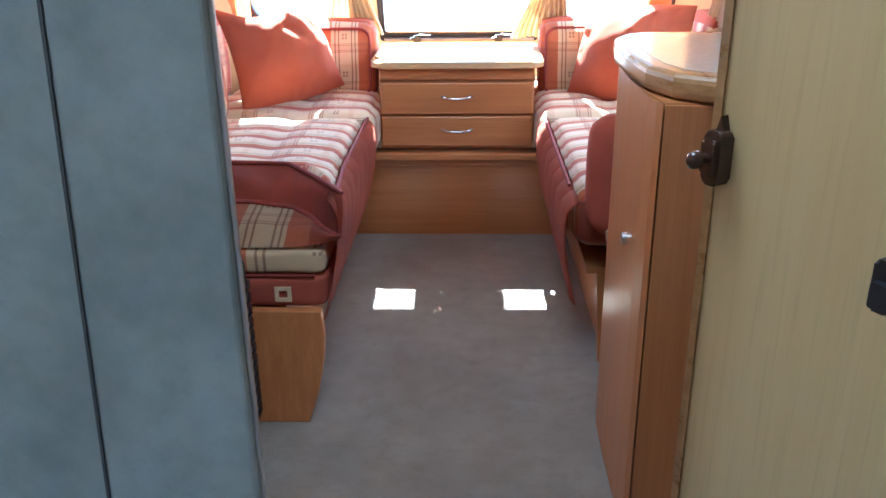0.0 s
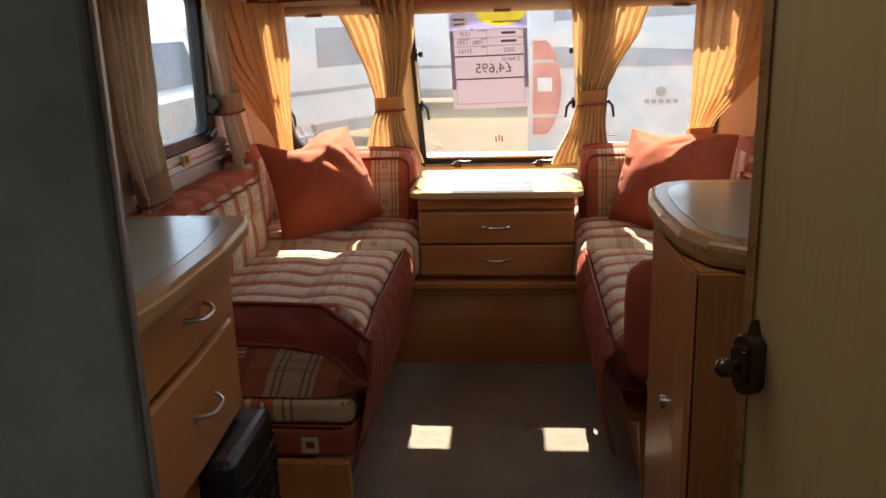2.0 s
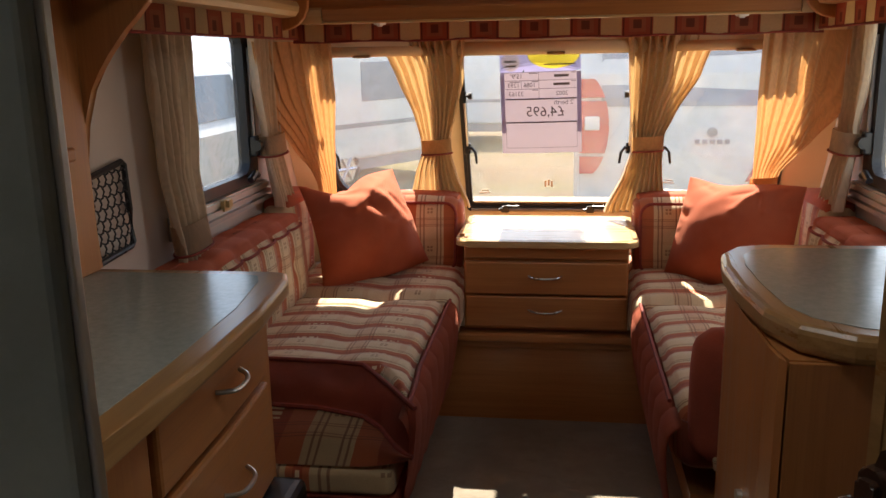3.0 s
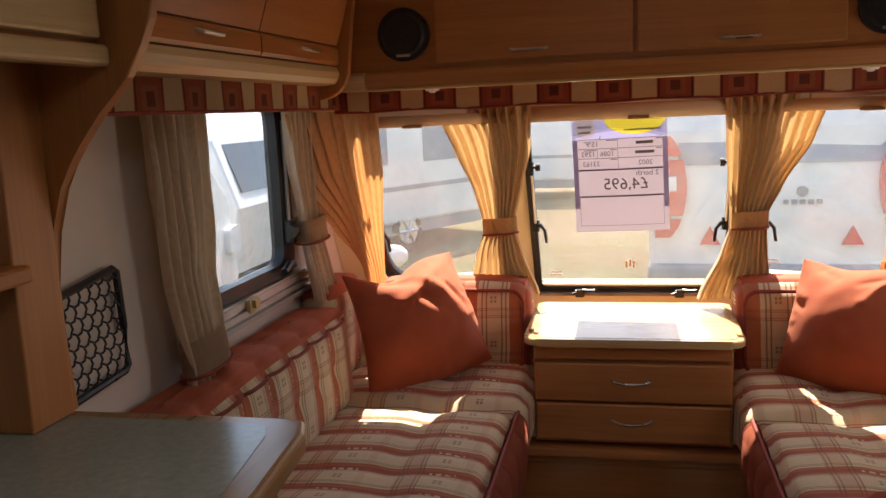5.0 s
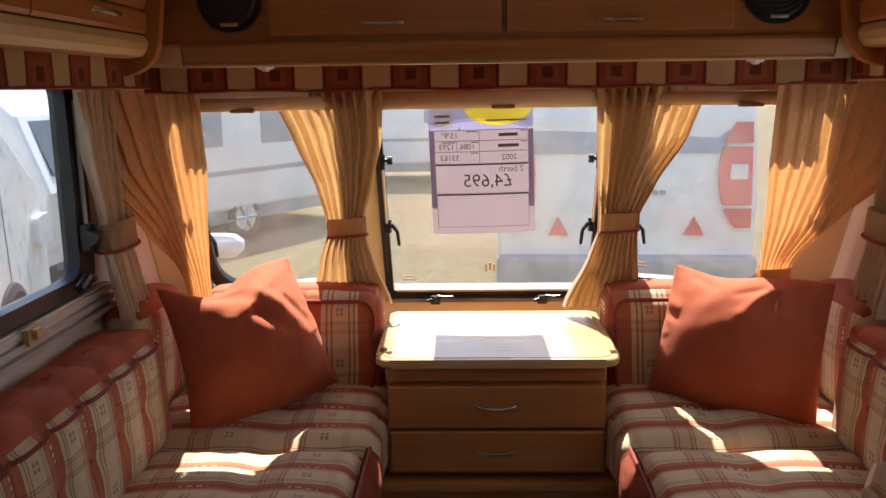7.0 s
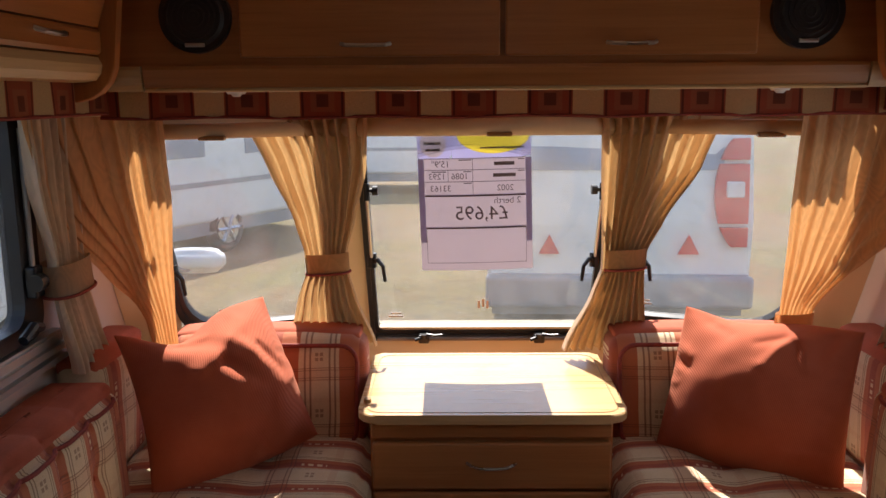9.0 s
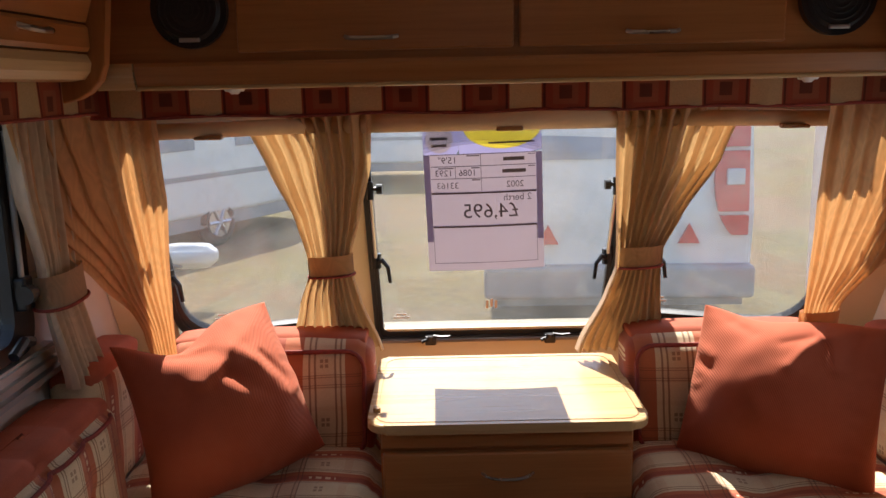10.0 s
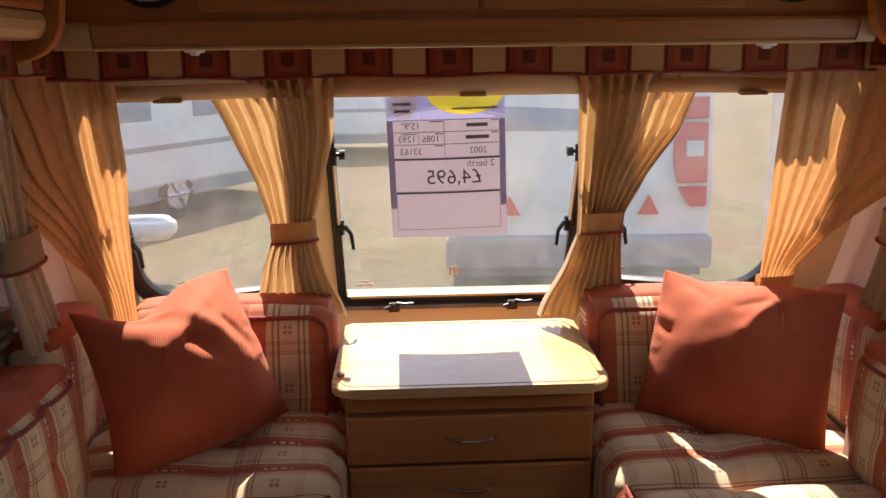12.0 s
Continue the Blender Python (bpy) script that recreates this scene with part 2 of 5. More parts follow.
def curtain_cloth(name, color, glow, amount):
    """Moire cloth: wandering fine lines as of wood grain, with a slub weave."""
    n = Nodes(name, 0.85)
    f = n.noise(1.0, 2.0, 0.5, n.scaled((9.0, 9.0, 5.0)))
    a = n.span(n.math("SINE", n.math("MULTIPLY", f, 95.0)), -1.0, 1.0, 0.42, 0.58)
    w = n.noise(600.0, 2.0)
    c = n.mix(n.span(a, 0.35, 0.68), tuple(x * 0.8 for x in color), color)
    n.base(n.mix(n.span(w, 0.35, 0.7, 0.0, 0.22), c, tuple(x * 0.6 for x in color)))
    n.bump(n.math("ADD", w, n.math("MULTIPLY", a, 2.0)), 0.3, 0.001)
    n.b.inputs["Sheen Weight"].default_value = 0.3
    return n.translucent(amount, n.mix(n.span(a, 0.35, 0.68), tuple(x * 0.8 for x in glow), glow)).m


CURTAIN = curtain_cloth("gold_curtain_cloth", (0.66, 0.44, 0.24), (0.84, 0.52, 0.22), 0.26)
# Gold cloth again for the corners, the sun's orange glow put into its colours.
CURTAIN_CORNER = curtain_cloth("sunlit_gold_curtain_cloth", (0.70, 0.43, 0.23), (0.92, 0.46, 0.17), 0.32)
CURTAIN_SIDE = curtain_cloth("cream_curtain_cloth", (0.78, 0.62, 0.44), (0.78, 0.55, 0.32), 0.22)


def acrylic():
    n = Nodes("hazed_acrylic", 0.03)
    t, out = n.t, n.t.nodes["Material Output"]
    clear = n.node("ShaderNodeBsdfTransparent")
    clear.inputs[0].default_value = (0.66, 0.66, 0.66, 1)
    gloss = n.node("ShaderNodeBsdfGlossy")
    gloss.inputs["Roughness"].default_value = 0.03
    haze = n.node("ShaderNodeBsdfTranslucent")
    haze.inputs[0].default_value = (0.95, 0.87, 0.78, 1)
    dust = n.span(n.noise(9.0, 6.0, 0.7), 0.35, 0.75, 0.016, 0.036)
    m1, m2 = n.node("ShaderNodeMixShader"), n.node("ShaderNodeMixShader")
    n.put(m1.inputs[0], dust)
    t.links.new(clear.outputs[0], m1.inputs[1])
    t.links.new(haze.outputs[0], m1.inputs[2])
    m2.inputs[0].default_value = 0.035
    t.links.new(m1.outputs[0], m2.inputs[1])
    t.links.new(gloss.outputs[0], m2.inputs[2])
    t.links.new(m2.outputs[0], out.inputs[0])
    return n.m


GLASS = acrylic()
GREYPANEL, CARPET, WORKTOP = grey_panel(), carpet(), worktop_mat()


def yard():
    n = Nodes("gravel_and_grass", 0.95)
    a, b, c = n.noise(0.35, 6.0, 0.6), n.noise(2.5, 6.0, 0.7), n.noise(30.0, 4.0, 0.7)
    col = n.mix(n.span(a, 0.42, 0.6), (0.29, 0.18, 0.085), (0.24, 0.20, 0.05))
    col = n.mix(n.span(b, 0.4, 0.7, 0.0, 0.55), col, (0.38, 0.29, 0.15))
    col = n.mix(n.span(n.noise(5.0, 6.0, 0.85), 0.48, 0.62, 0.0, 0.75), col, (0.12, 0.11, 0.055))
    col = n.mix(n.span(n.noise(14.0, 4.0, 0.8), 0.58, 0.66, 0.0, 0.8), col, (0.52, 0.47, 0.38))
    n.base(n.mix(n.span(c, 0.4, 0.7, 0.0, 0.5), col, (0.20, 0.17, 0.11)))
    return n.bump(c, 0.9, 0.05).m


YARD = yard()


# ---- mesh helpers ----
def link(name, bm, material, smooth=False, recalc=True):
    if recalc:
        bmesh.ops.recalc_face_normals(bm, faces=bm.faces[:])
    me = bpy.data.meshes.new(name)
    bm.to_mesh(me)
    bm.free()
    me.materials.append(material)
    if smooth:
        me.polygons.foreach_set("use_smooth", [True] * len(me.polygons))
    return new(name, me)


def thing(name, at, label, category, group="", kind=""):
    ob = new(name)
    ob.empty_display_size = 0.05
    ob.matrix_basis = Matrix.Translation(at)
    return tagged(ob, label, category, group, kind)


def part(name, bm, material, parent, label="", smooth=False):
    ob = link(name, bm, material, smooth)
    ob.parent = parent
    if parent.type == "EMPTY":
        ob.matrix_parent_inverse = parent.matrix_basis.inverted()
    return tagged(ob, label)


def solid(name, bm, material, label, category="", group="", kind="", smooth=False):
    return tagged(link(name, bm, material, smooth), label, category, group, kind)


def box(x0, x1, y0, y1, z0, z1, bevel=0.0, seg=2, bm=None, warp=None):
    bm = bm or bmesh.new()
    m = Matrix.Translation(((x0 + x1) / 2, (y0 + y1) / 2, (z0 + z1) / 2)) @ Matrix.Diagonal((abs(x1 - x0), abs(y1 - y0), abs(z1 - z0), 1))
    r = bmesh.ops.create_cube(bm, size=1.0, matrix=m)
    vs = r["verts"]
    if bevel:
        es = list({e for v in vs for e in v.link_edges})
        r2 = bmesh.ops.bevel(bm, geom=es, offset=bevel, segments=seg, profile=0.5, affect="EDGES")
        vs = list({v for f in r2["faces"] for v in f.verts} | {v for v in vs if v.is_valid})
    if warp:
        for v in vs:
            v.co = warp(v.co)
    return bm


def prism(poly, z0, z1, bm=None, bevel=0.0, put=None, seg=2):
    """A plan outline raised from z0 to z1; put maps (u, v, h) to a place."""
    bm = bm or bmesh.new()
    put = put or (lambda u, v, h: Vector((u, v, h)))
    a = [bm.verts.new(put(u, v, z0)) for u, v in poly]
    b = [bm.verts.new(put(u, v, z1)) for u, v in poly]
    n = len(poly)
    top, bot = bm.faces.new(b), bm.faces.new(a[::-1])
    for i in range(n):
        bm.faces.new((a[i], a[(i + 1) % n], b[(i + 1) % n], b[i]))
    if bevel:
        bmesh.ops.bevel(bm, geom=list(top.edges) + list(bot.edges), offset=bevel, segments=seg, profile=0.5, affect="EDGES")
    return bm


def rounded(x0, x1, y0, y1, r, n=6):
    out = []
    rs = r if isinstance(r, (tuple, list)) else (r,) * 4
    for cx, cy, a0, q in ((x1, y1, 0, rs[0]), (x0, y1, 90, rs[1]), (x0, y0, 180, rs[2]), (x1, y0, 270, rs[3])):
        sx, sy = (-1 if cx == x1 else 1), (-1 if cy == y1 else 1)
        if q <= 0:
            out.append((cx, cy))
            continue
        for i in range(n + 1):
            a = radians(a0 + 90 * i / n)
            out.append((cx + sx * q + q * math.cos(a), cy + sy * q + q * math.sin(a)))
    return out


def ring(outer, inner, h0, h1, put, bm=None):
    """A frame between two outlines of the same length."""
    bm = bm or bmesh.new()
    n = len(outer)
    rows = [[bm.verts.new(put(u, v, h)) for u, v in o] for o, h in ((outer, h0), (outer, h1), (inner, h1), (inner, h0))]
    for k in range(4):
        for i in range(n):
            a, b = rows[k], rows[(k + 1) % 4]
            bm.faces.new((a[i], a[(i + 1) % n], b[(i + 1) % n], b[i]))
    return bm


def tube(points, r, bm=None, sides=8, closed=False, caps=True):
    bm = bm or bmesh.new()
    pts = [Vector(p) for p in points]
    rows = []
    n = len(pts)
    for i, p in enumerate(pts):
        a = pts[(i - 1) % n] if closed else pts[max(i - 1, 0)]
        b = pts[(i + 1) % n] if closed else pts[min(i + 1, n - 1)]
        d = (b - a).normalized()
        s = d.cross(Vector((0, 0, 1)))
        if s.length < 0.05:
            s = d.cross(Vector((0, 1, 0)))
        s.normalize()
        t = s.cross(d)
        q = r(i / max(1, n - 1)) if callable(r) else r
        rows.append([bm.verts.new(p + q * (math.cos(2 * math.pi * k / sides) * s + math.sin(2 * math.pi * k / sides) * t)) for k in range(sides)])
    m = n if closed else n - 1
    for i in range(m):
        a, b = rows[i], rows[(i + 1) % n]
        for k in range(sides):
            bm.faces.new((a[k], a[(k + 1) % sides], b[(k + 1) % sides], b[k]))
    if caps and not closed:
        bm.faces.new(rows[0][::-1])
        bm.faces.new(rows[-1])
    return bm


def disc(c, axis, r, depth, bm=None, sides=24, r2=None):
    bm = bm or bmesh.new()
    q = Vector(axis).to_track_quat("Z", "Y").to_matrix().to_4x4()
    bmesh.ops.create_cone(bm, cap_ends=True, segments=sides, radius1=r, radius2=r if r2 is None else r2, depth=depth, matrix=Matrix.Translation(c) @ q)
    return bm


def bar(c, along, out, half, drop=0.004, r=0.0042):
    """A slim bowed bar handle about c: two feet and an even arc between them."""
    pts = []
    for i in range(13):
        f = i / 12 * 2 - 1
        pts.append(Vector(c) + Vector(along) * (half * f) + Vector(out) * (0.024 * (1 - abs(f) ** 4)) + Vector((0, 0, -drop * (1 - f * f))))
    return tube(pts, r)


def cushion(c, size, r=0.03, puff=(0.01, 0.01, 0.02), cuts=12, shape=None, wrinkle=0.003, seed=0.0):
    """A padded block: rounded edges, bulging faces, slight unevenness; shape moves a vertex given (u, v, w, place)."""
    bm = bmesh.new()
    bmesh.ops.create_cube(bm, size=2.0)
    bmesh.ops.subdivide_edges(bm, edges=bm.edges[:], cuts=cuts, use_grid_fill=True)
    h = Vector(size) / 2
    for v in bm.verts:
        u = v.co.copy()
        p = Vector((u.x * h.x, u.y * h.y, u.z * h.z))
        core = Vector([max(-h[i] + r, min(h[i] - r, p[i])) for i in range(3)])
        d = p - core
        if d.length > 1e-6:
            p = core + d.normalized() * r
        b = [(1 - u.y ** 2) * (1 - u.z ** 2), (1 - u.x ** 2) * (1 - u.z ** 2), (1 - u.x ** 2) * (1 - u.y ** 2)]
        for i in range(3):
            if abs(u[i]) > 0.98:
                p[i] += math.copysign(puff[i] * b[i] ** 0.6, u[i])
        w = p + Vector(c)
        w += wrinkle * noise.noise_vector(w * 9.0 + Vector((seed, 0, 0)))
        v.co = shape(u, w) if shape else w
    return bm

# ---- the caravan shell ----
XW, CEILZ, YB = 1.09, 1.95, -1.3


def wy(z):
    """Inner face of the raked front wall."""
    return 4.02 - 0.5 * (z - 0.77)


BEND = 0.45


def slope(u, z, d):
    """A place on the front wall, whose corners sweep back: u across, z up, d inwards."""
    k = 0.894
    out = max(0.0, abs(u) - BEND)
    return Vector((math.copysign(abs(u) - 0.05 * out, u), wy(z) - d * k - 0.36 * out, z - d * 0.447))


def slab(name, x0, x1, z0, z1, label, t=0.035, mat=None, kind="structure"):
    bm = bmesh.new()
    cuts = [x0] + [c for c in (-BEND, BEND) if x0 + 0.02 < c < x1 - 0.02] + [x1]
    for a, b in zip(cuts, cuts[1:]):
        prism(rounded(a, b, z0, z1, 0), -t, 0.0, bm, put=slope)
    return solid(name, bm, mat or CREAM, label, "wall", kind=kind)


solid("floor", box(-1.3, 1.3, YB - 0.1, 4.06, -0.06, 0.0), CARPET, "worn grey-beige carpet over the whole caravan floor", "floor", kind="structure")
RX0, RX1, RY0, RY1 = -0.25, 0.25, 0.95, 1.50
bm = box(-1.3, 1.3, YB - 0.1, RY0, CEILZ, CEILZ + 0.04)
box(-1.3, 1.3, RY1, 3.45, CEILZ, CEILZ + 0.04, bm=bm)
box(-1.3, RX0, RY0, RY1, CEILZ, CEILZ + 0.04, bm=bm)
box(RX1, 1.3, RY0, RY1, CEILZ, CEILZ + 0.04, bm=bm)
solid("ceiling", bm, CEIL, "plain off-white board ceiling of the caravan", "ceiling", kind="structure")
solid("wall_back", box(-1.3, 1.3, YB - 0.04, YB, 0, CEILZ), LINER, "plain beige board wall closing the rear", "wall", kind="structure")
solid("wall_front_low", box(-1.3, 1.3, 4.03, 4.07, 0, 0.74), CREAM, "cream board wall below the front windows", "wall", kind="structure")
WZ0, WZ1 = 0.80, 1.57
slab("wall_front_sill", -1.12, 1.12, 0.50, WZ0 - 0.02, "cream board strip under the front windows")
slab("wall_front_top", -1.12, 1.12, WZ1, 1.97, "cream board strip over the front windows")
for k, (a, b) in enumerate(((-1.12, -0.965), (-0.46, -0.375), (0.375, 0.46), (0.965, 1.12))):
    slab("wall_front_post", a, b, WZ0 - 0.02, WZ1, "cream board post between the front windows")

# side walls with a window each
SY0, SY1, SZ0, SZ1 = 2.50, 3.22, 1.00, 1.56
for sx, nm in ((-1, "wall_left"), (1, "wall_right")):
    bm = bmesh.new()
    x0, x1 = sorted((sx * XW, sx * (XW + 0.035)))
    box(x0, x1, SY1, 4.2, 0, CEILZ, bm=bm)
    box(x0, x1, SY0, SY1, 0, SZ0, bm=bm)
    box(x0, x1, SY0, SY1, SZ1, CEILZ, bm=bm)
    if sx > 0:
        box(x0, x1, YB, SY0, 0, CEILZ, bm=bm)
    else:
        box(x0, x1, -0.66, SY0, 0, CEILZ, bm=bm)
        box(x0, x1, YB, -0.95, 0, CEILZ, bm=bm)
        box(x0, x1, -0.95, -0.66, 1.85, CEILZ, bm=bm)
    solid(nm, bm, LINER, "pinkish beige board side wall with a window", "wall", kind="structure")


# unseen roof light added in the ceiling over the aisle, holding a fill lamp
rf = thing("window_6", (0, 1.22, CEILZ), "square roof light with a frosted dome, added unseen over the aisle", "roof light", kind="structure")
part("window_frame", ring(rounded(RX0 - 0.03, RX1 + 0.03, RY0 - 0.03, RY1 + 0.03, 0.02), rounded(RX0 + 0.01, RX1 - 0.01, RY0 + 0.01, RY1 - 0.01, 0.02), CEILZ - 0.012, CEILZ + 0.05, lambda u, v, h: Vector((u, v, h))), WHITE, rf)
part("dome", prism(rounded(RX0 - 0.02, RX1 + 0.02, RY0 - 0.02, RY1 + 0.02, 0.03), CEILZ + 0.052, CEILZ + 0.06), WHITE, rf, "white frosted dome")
ld = bpy.data.lights.new("roof_fill_lamp", "AREA")
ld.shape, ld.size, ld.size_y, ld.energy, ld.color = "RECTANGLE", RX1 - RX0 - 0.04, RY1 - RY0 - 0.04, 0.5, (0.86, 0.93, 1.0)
lo = new("roof_fill_lamp", ld)
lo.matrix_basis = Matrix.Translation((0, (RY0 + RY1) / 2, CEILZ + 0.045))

# area lamp added to boost sky light in the side window across from the kitchen
sd = bpy.data.lights.new("side_window_fill_lamp", "AREA")
sd.shape, sd.size, sd.size_y, sd.energy, sd.color = "RECTANGLE", SY1 - SY0 - 0.08, SZ1 - SZ0 - 0.06, 0.42, (0.92, 0.96, 1.0)
so = new("side_window_fill_lamp", sd)
so.matrix_basis = look(Vector((XW + 0.033, (SY0 + SY1) / 2, (SZ0 + SZ1) / 2)), Vector((0, (SY0 + SY1) / 2, (SZ0 + SZ1) / 2)))

# ---- windows ----
def latch(parent, x, z):
    """Catch on the lower rail: a black block with a lever."""
    bm = bmesh.new()
    p = slope(x, z, 0.028)
    box(p.x - 0.018, p.x + 0.018, p.y - 0.016, p.y + 0.016, p.z - 0.014, p.z + 0.016, 0.005, bm=bm)
    disc(p + Vector((0, -0.016, 0.012)), (0, 0, 1), 0.012, 0.014, bm, 12)
    tube([p + Vector((0.01, -0.014, 0.018)), p + Vector((0.035, -0.022, 0.016)), p + Vector((0.062, -0.022, 0.018))], 0.0045, bm)
    tube([p + Vector((-0.01, -0.014, 0.006)), p + Vector((-0.03, -0.02, 0.0))], 0.006, bm)
    return part("catch", bm, PLASTIC, parent, "black plastic window catch with lever")


def stay(parent, x, side):
    """Window stay: knob, arm and a hooked handle at the frame's upright."""
    a, b = slope(x, 1.28, 0.02), slope(x, 1.04, 0.02)
    rod = part("stay_arm", tube([a, b], 0.0055, sides=8), ALU, parent, "thin aluminium window stay")
    bm = tube([a + Vector((0, 0, 0.02)), a + Vector((0, 0, -0.03))], 0.010)
    disc(a + Vector((side * 0.026, -0.006, 0)), (1, 0, 0), 0.014, 0.016, bm, 14)
    tube([a, a + Vector((side * 0.022, -0.004, 0))], 0.006, bm)
    part("stay_knob", bm, PLASTIC, rod)
    bm = tube([b + Vector((0, 0, 0.03)), b + Vector((0, 0, -0.015))], 0.015)
    tube([b, b + Vector((side * 0.02, -0.02, 0.012)), b + Vector((side * 0.036, -0.024, -0.008)), b + Vector((side * 0.042, -0.024, -0.055))], lambda q: 0.0085 - 0.003 * q, bm)
    part("stay_hook", bm, PLASTIC, rod)


def front_window(name, x0, x1, z0, z1, rad, label, latches, stays):
    ob = thing(name, slope((x0 + x1) / 2, z0, 0), label, "window", kind="structure")
    o, i1, i2 = rounded(x0, x1, z0, z1, rad), rounded(x0 + 0.014, x1 - 0.014, z0 + 0.022, z1 - 0.014, rad), rounded(x0 + 0.026, x1 - 0.026, z0 + 0.036, z1 - 0.026, rad)
    bm = ring(o, i1, -0.02, 0.012, slope)
    ring(i1, i2, -0.02, 0.004, slope, bm)
    part("window_frame", bm, RUBBER, ob, "black rubber window seal")
    part("rail", prism(rounded(x0 + 0.02, x1 - 0.02, z0 + 0.006, z0 + 0.016, 0), 0.008, 0.02, put=slope), ALU, ob, "thin grey metal rail")
    p = part("pane", prism(rounded(x0 + 0.012, x1 - 0.012, z0 + 0.02, z1 - 0.012, rad), -0.016, -0.012, put=slope), GLASS, ob, "hazy clear acrylic pane")
    p.visible_shadow = False
    for x in latches:
        latch(ob, x, z0 + 0.022)
    for x, s in stays:
        stay(ob, x, s)
    return ob


front_window("window_1", -0.375, 0.375, 0.735, 1.56, 0.02, "wide raked front window of clear acrylic in black rubber", (-0.197, 0.187), ((-0.352, 1), (0.342, -1)))
front_window("window_2", -0.965, -0.46, 0.80, 1.56, (0.03, 0.03, 0.11, 0.03), "raked corner window of clear acrylic in black rubber", (-0.62,), ((-0.945, 1),))
front_window("window_3", 0.46, 0.965, 0.80, 1.56, (0.03, 0.03, 0.03, 0.11), "raked corner window of clear acrylic in black rubber", (0.62,), ((0.945, -1), (0.47, 1)))


REDPRINT = plain("faded_red_print", (0.60, 0.42, 0.34), 0.6)


def pane_print(x, z):
    """Two lines of unreadable white print in a pane's corner."""
    ob = thing("pane_print", slope(x, z, 0), "tiny white maker's print on the pane", "print", "pane prints")
    for k, w in ((0, 0.05), (1, 0.032)):
        part("print_bar", prism(rounded(x + 0.01 * k, x + 0.01 * k + w, z + 0.012 * k, z + 0.012 * k + 0.006, 0), -0.0115, -0.011, put=slope), PRINT, ob)


# faint red notice stuck low on the middle pane
nb = thing("pane_sticker", slope(0.0, 0.85, 0), "small faint red printed sticker low on the pane", "sticker")
for k, (du, dv) in enumerate(((-0.014, 0.0), (0.0, 0.006), (0.014, 0.0))):
    part("print_bar", prism(rounded(du - 0.004, du + 0.004, 0.845 + dv, 0.875 + dv, 0.002), -0.0115, -0.011, put=slope), REDPRINT, nb)


PRINT = plain("white_print", (0.75, 0.72, 0.72), 0.6)
pane_print(-0.86, 0.868)
pane_print(-0.315, 0.812)
pane_print(0.50, 0.868)


def side_window(name, sx):
    X = sx * XW
    put = lambda u, v, h: Vector((X - sx * h, u, v))
    ob = thing(name, (X, (SY0 + SY1) / 2, SZ0), "hinged side window of clear acrylic in black and grey framing", "window", kind="structure")
    o = rounded(SY0 - 0.01, SY1 + 0.01, SZ0 - 0.01, SZ1 + 0.01, 0.06)
    i = rounded(SY0 + 0.03, SY1 - 0.075, SZ0 + 0.03, SZ1 - 0.03, 0.05)
    part("window_frame", ring(o, i, -0.03, 0.012, put), RUBBER, ob, "black rubber window seal")
    bm = prism(rounded(SY0 - 0.02, SY1 + 0.06, SZ0 - 0.082, SZ0 - 0.012, 0.0), 0.002, 0.026, put=put)
    for k in range(3):
        prism(rounded(SY0 - 0.02, SY1 + 0.06, SZ0 - 0.080 + 0.024 * k, SZ0 - 0.066 + 0.024 * k, 0.0), 0.024, 0.044 - 0.005 * k, bm, put=put)
    part("window_sill", bm, ALU, ob, "ridged grey blind rail")
    bm = prism(rounded(2.80, 2.86, SZ0 - 0.052, SZ0 - 0.012, 0.006), 0.03, 0.046, put=put)
    prism(rounded(2.815, 2.845, SZ0 - 0.04, SZ0 - 0.015, 0.004), 0.04, 0.058, bm, put=put)
    part("blind_clip", bm, PALE, ob, "small beige blind clip")
    p = part("pane", prism(rounded(SY0 + 0.012, SY1 - 0.04, SZ0 + 0.012, SZ1 - 0.012, 0.05), -0.018, -0.014, put=put), GLASS, ob, "hazy clear acrylic pane")
    p.visible_shadow = False
    a = Vector((X - sx * 0.022, SY1 - 0.045, 1.48))
    b = Vector((X - sx * 0.022, SY1 - 0.045, 1.12))
    rod = part("stay_arm", tube([a, b], 0.007), ALU, ob, "aluminium window stay")
    bm = box(b.x - 0.016, b.x + 0.016, b.y - 0.02, b.y + 0.02, b.z - 0.03, b.z + 0.045, 0.006)
    disc(b + Vector((-sx * 0.02, -0.02, 0.01)), (0, 1, 0), 0.02, 0.03, bm, 14)
    part("stay_knob", bm, PLASTIC, rod)
    bm = tube([Vector((X - sx * 0.03, SY1 - 0.05, SZ0 + 0.02)), Vector((X - sx * 0.04, SY1 - 0.10, SZ0 + 0.035)), Vector((X - sx * 0.04, SY1 - 0.15, SZ0 + 0.015))], 0.012)
    part("catch", bm, PLASTIC, ob, "black plastic window catch")


side_window("window_4", -1)
side_window("window_5", 1)

# roller blind cassette over the front windows
bl = thing("roller_blind", (0, 3.61, 1.44), "rolled beige blind over the front windows", "blind")
BLIND_LINE = [(-0.87, 3.415), (-0.45, 3.612), (0.45, 3.612), (0.87, 3.415)]
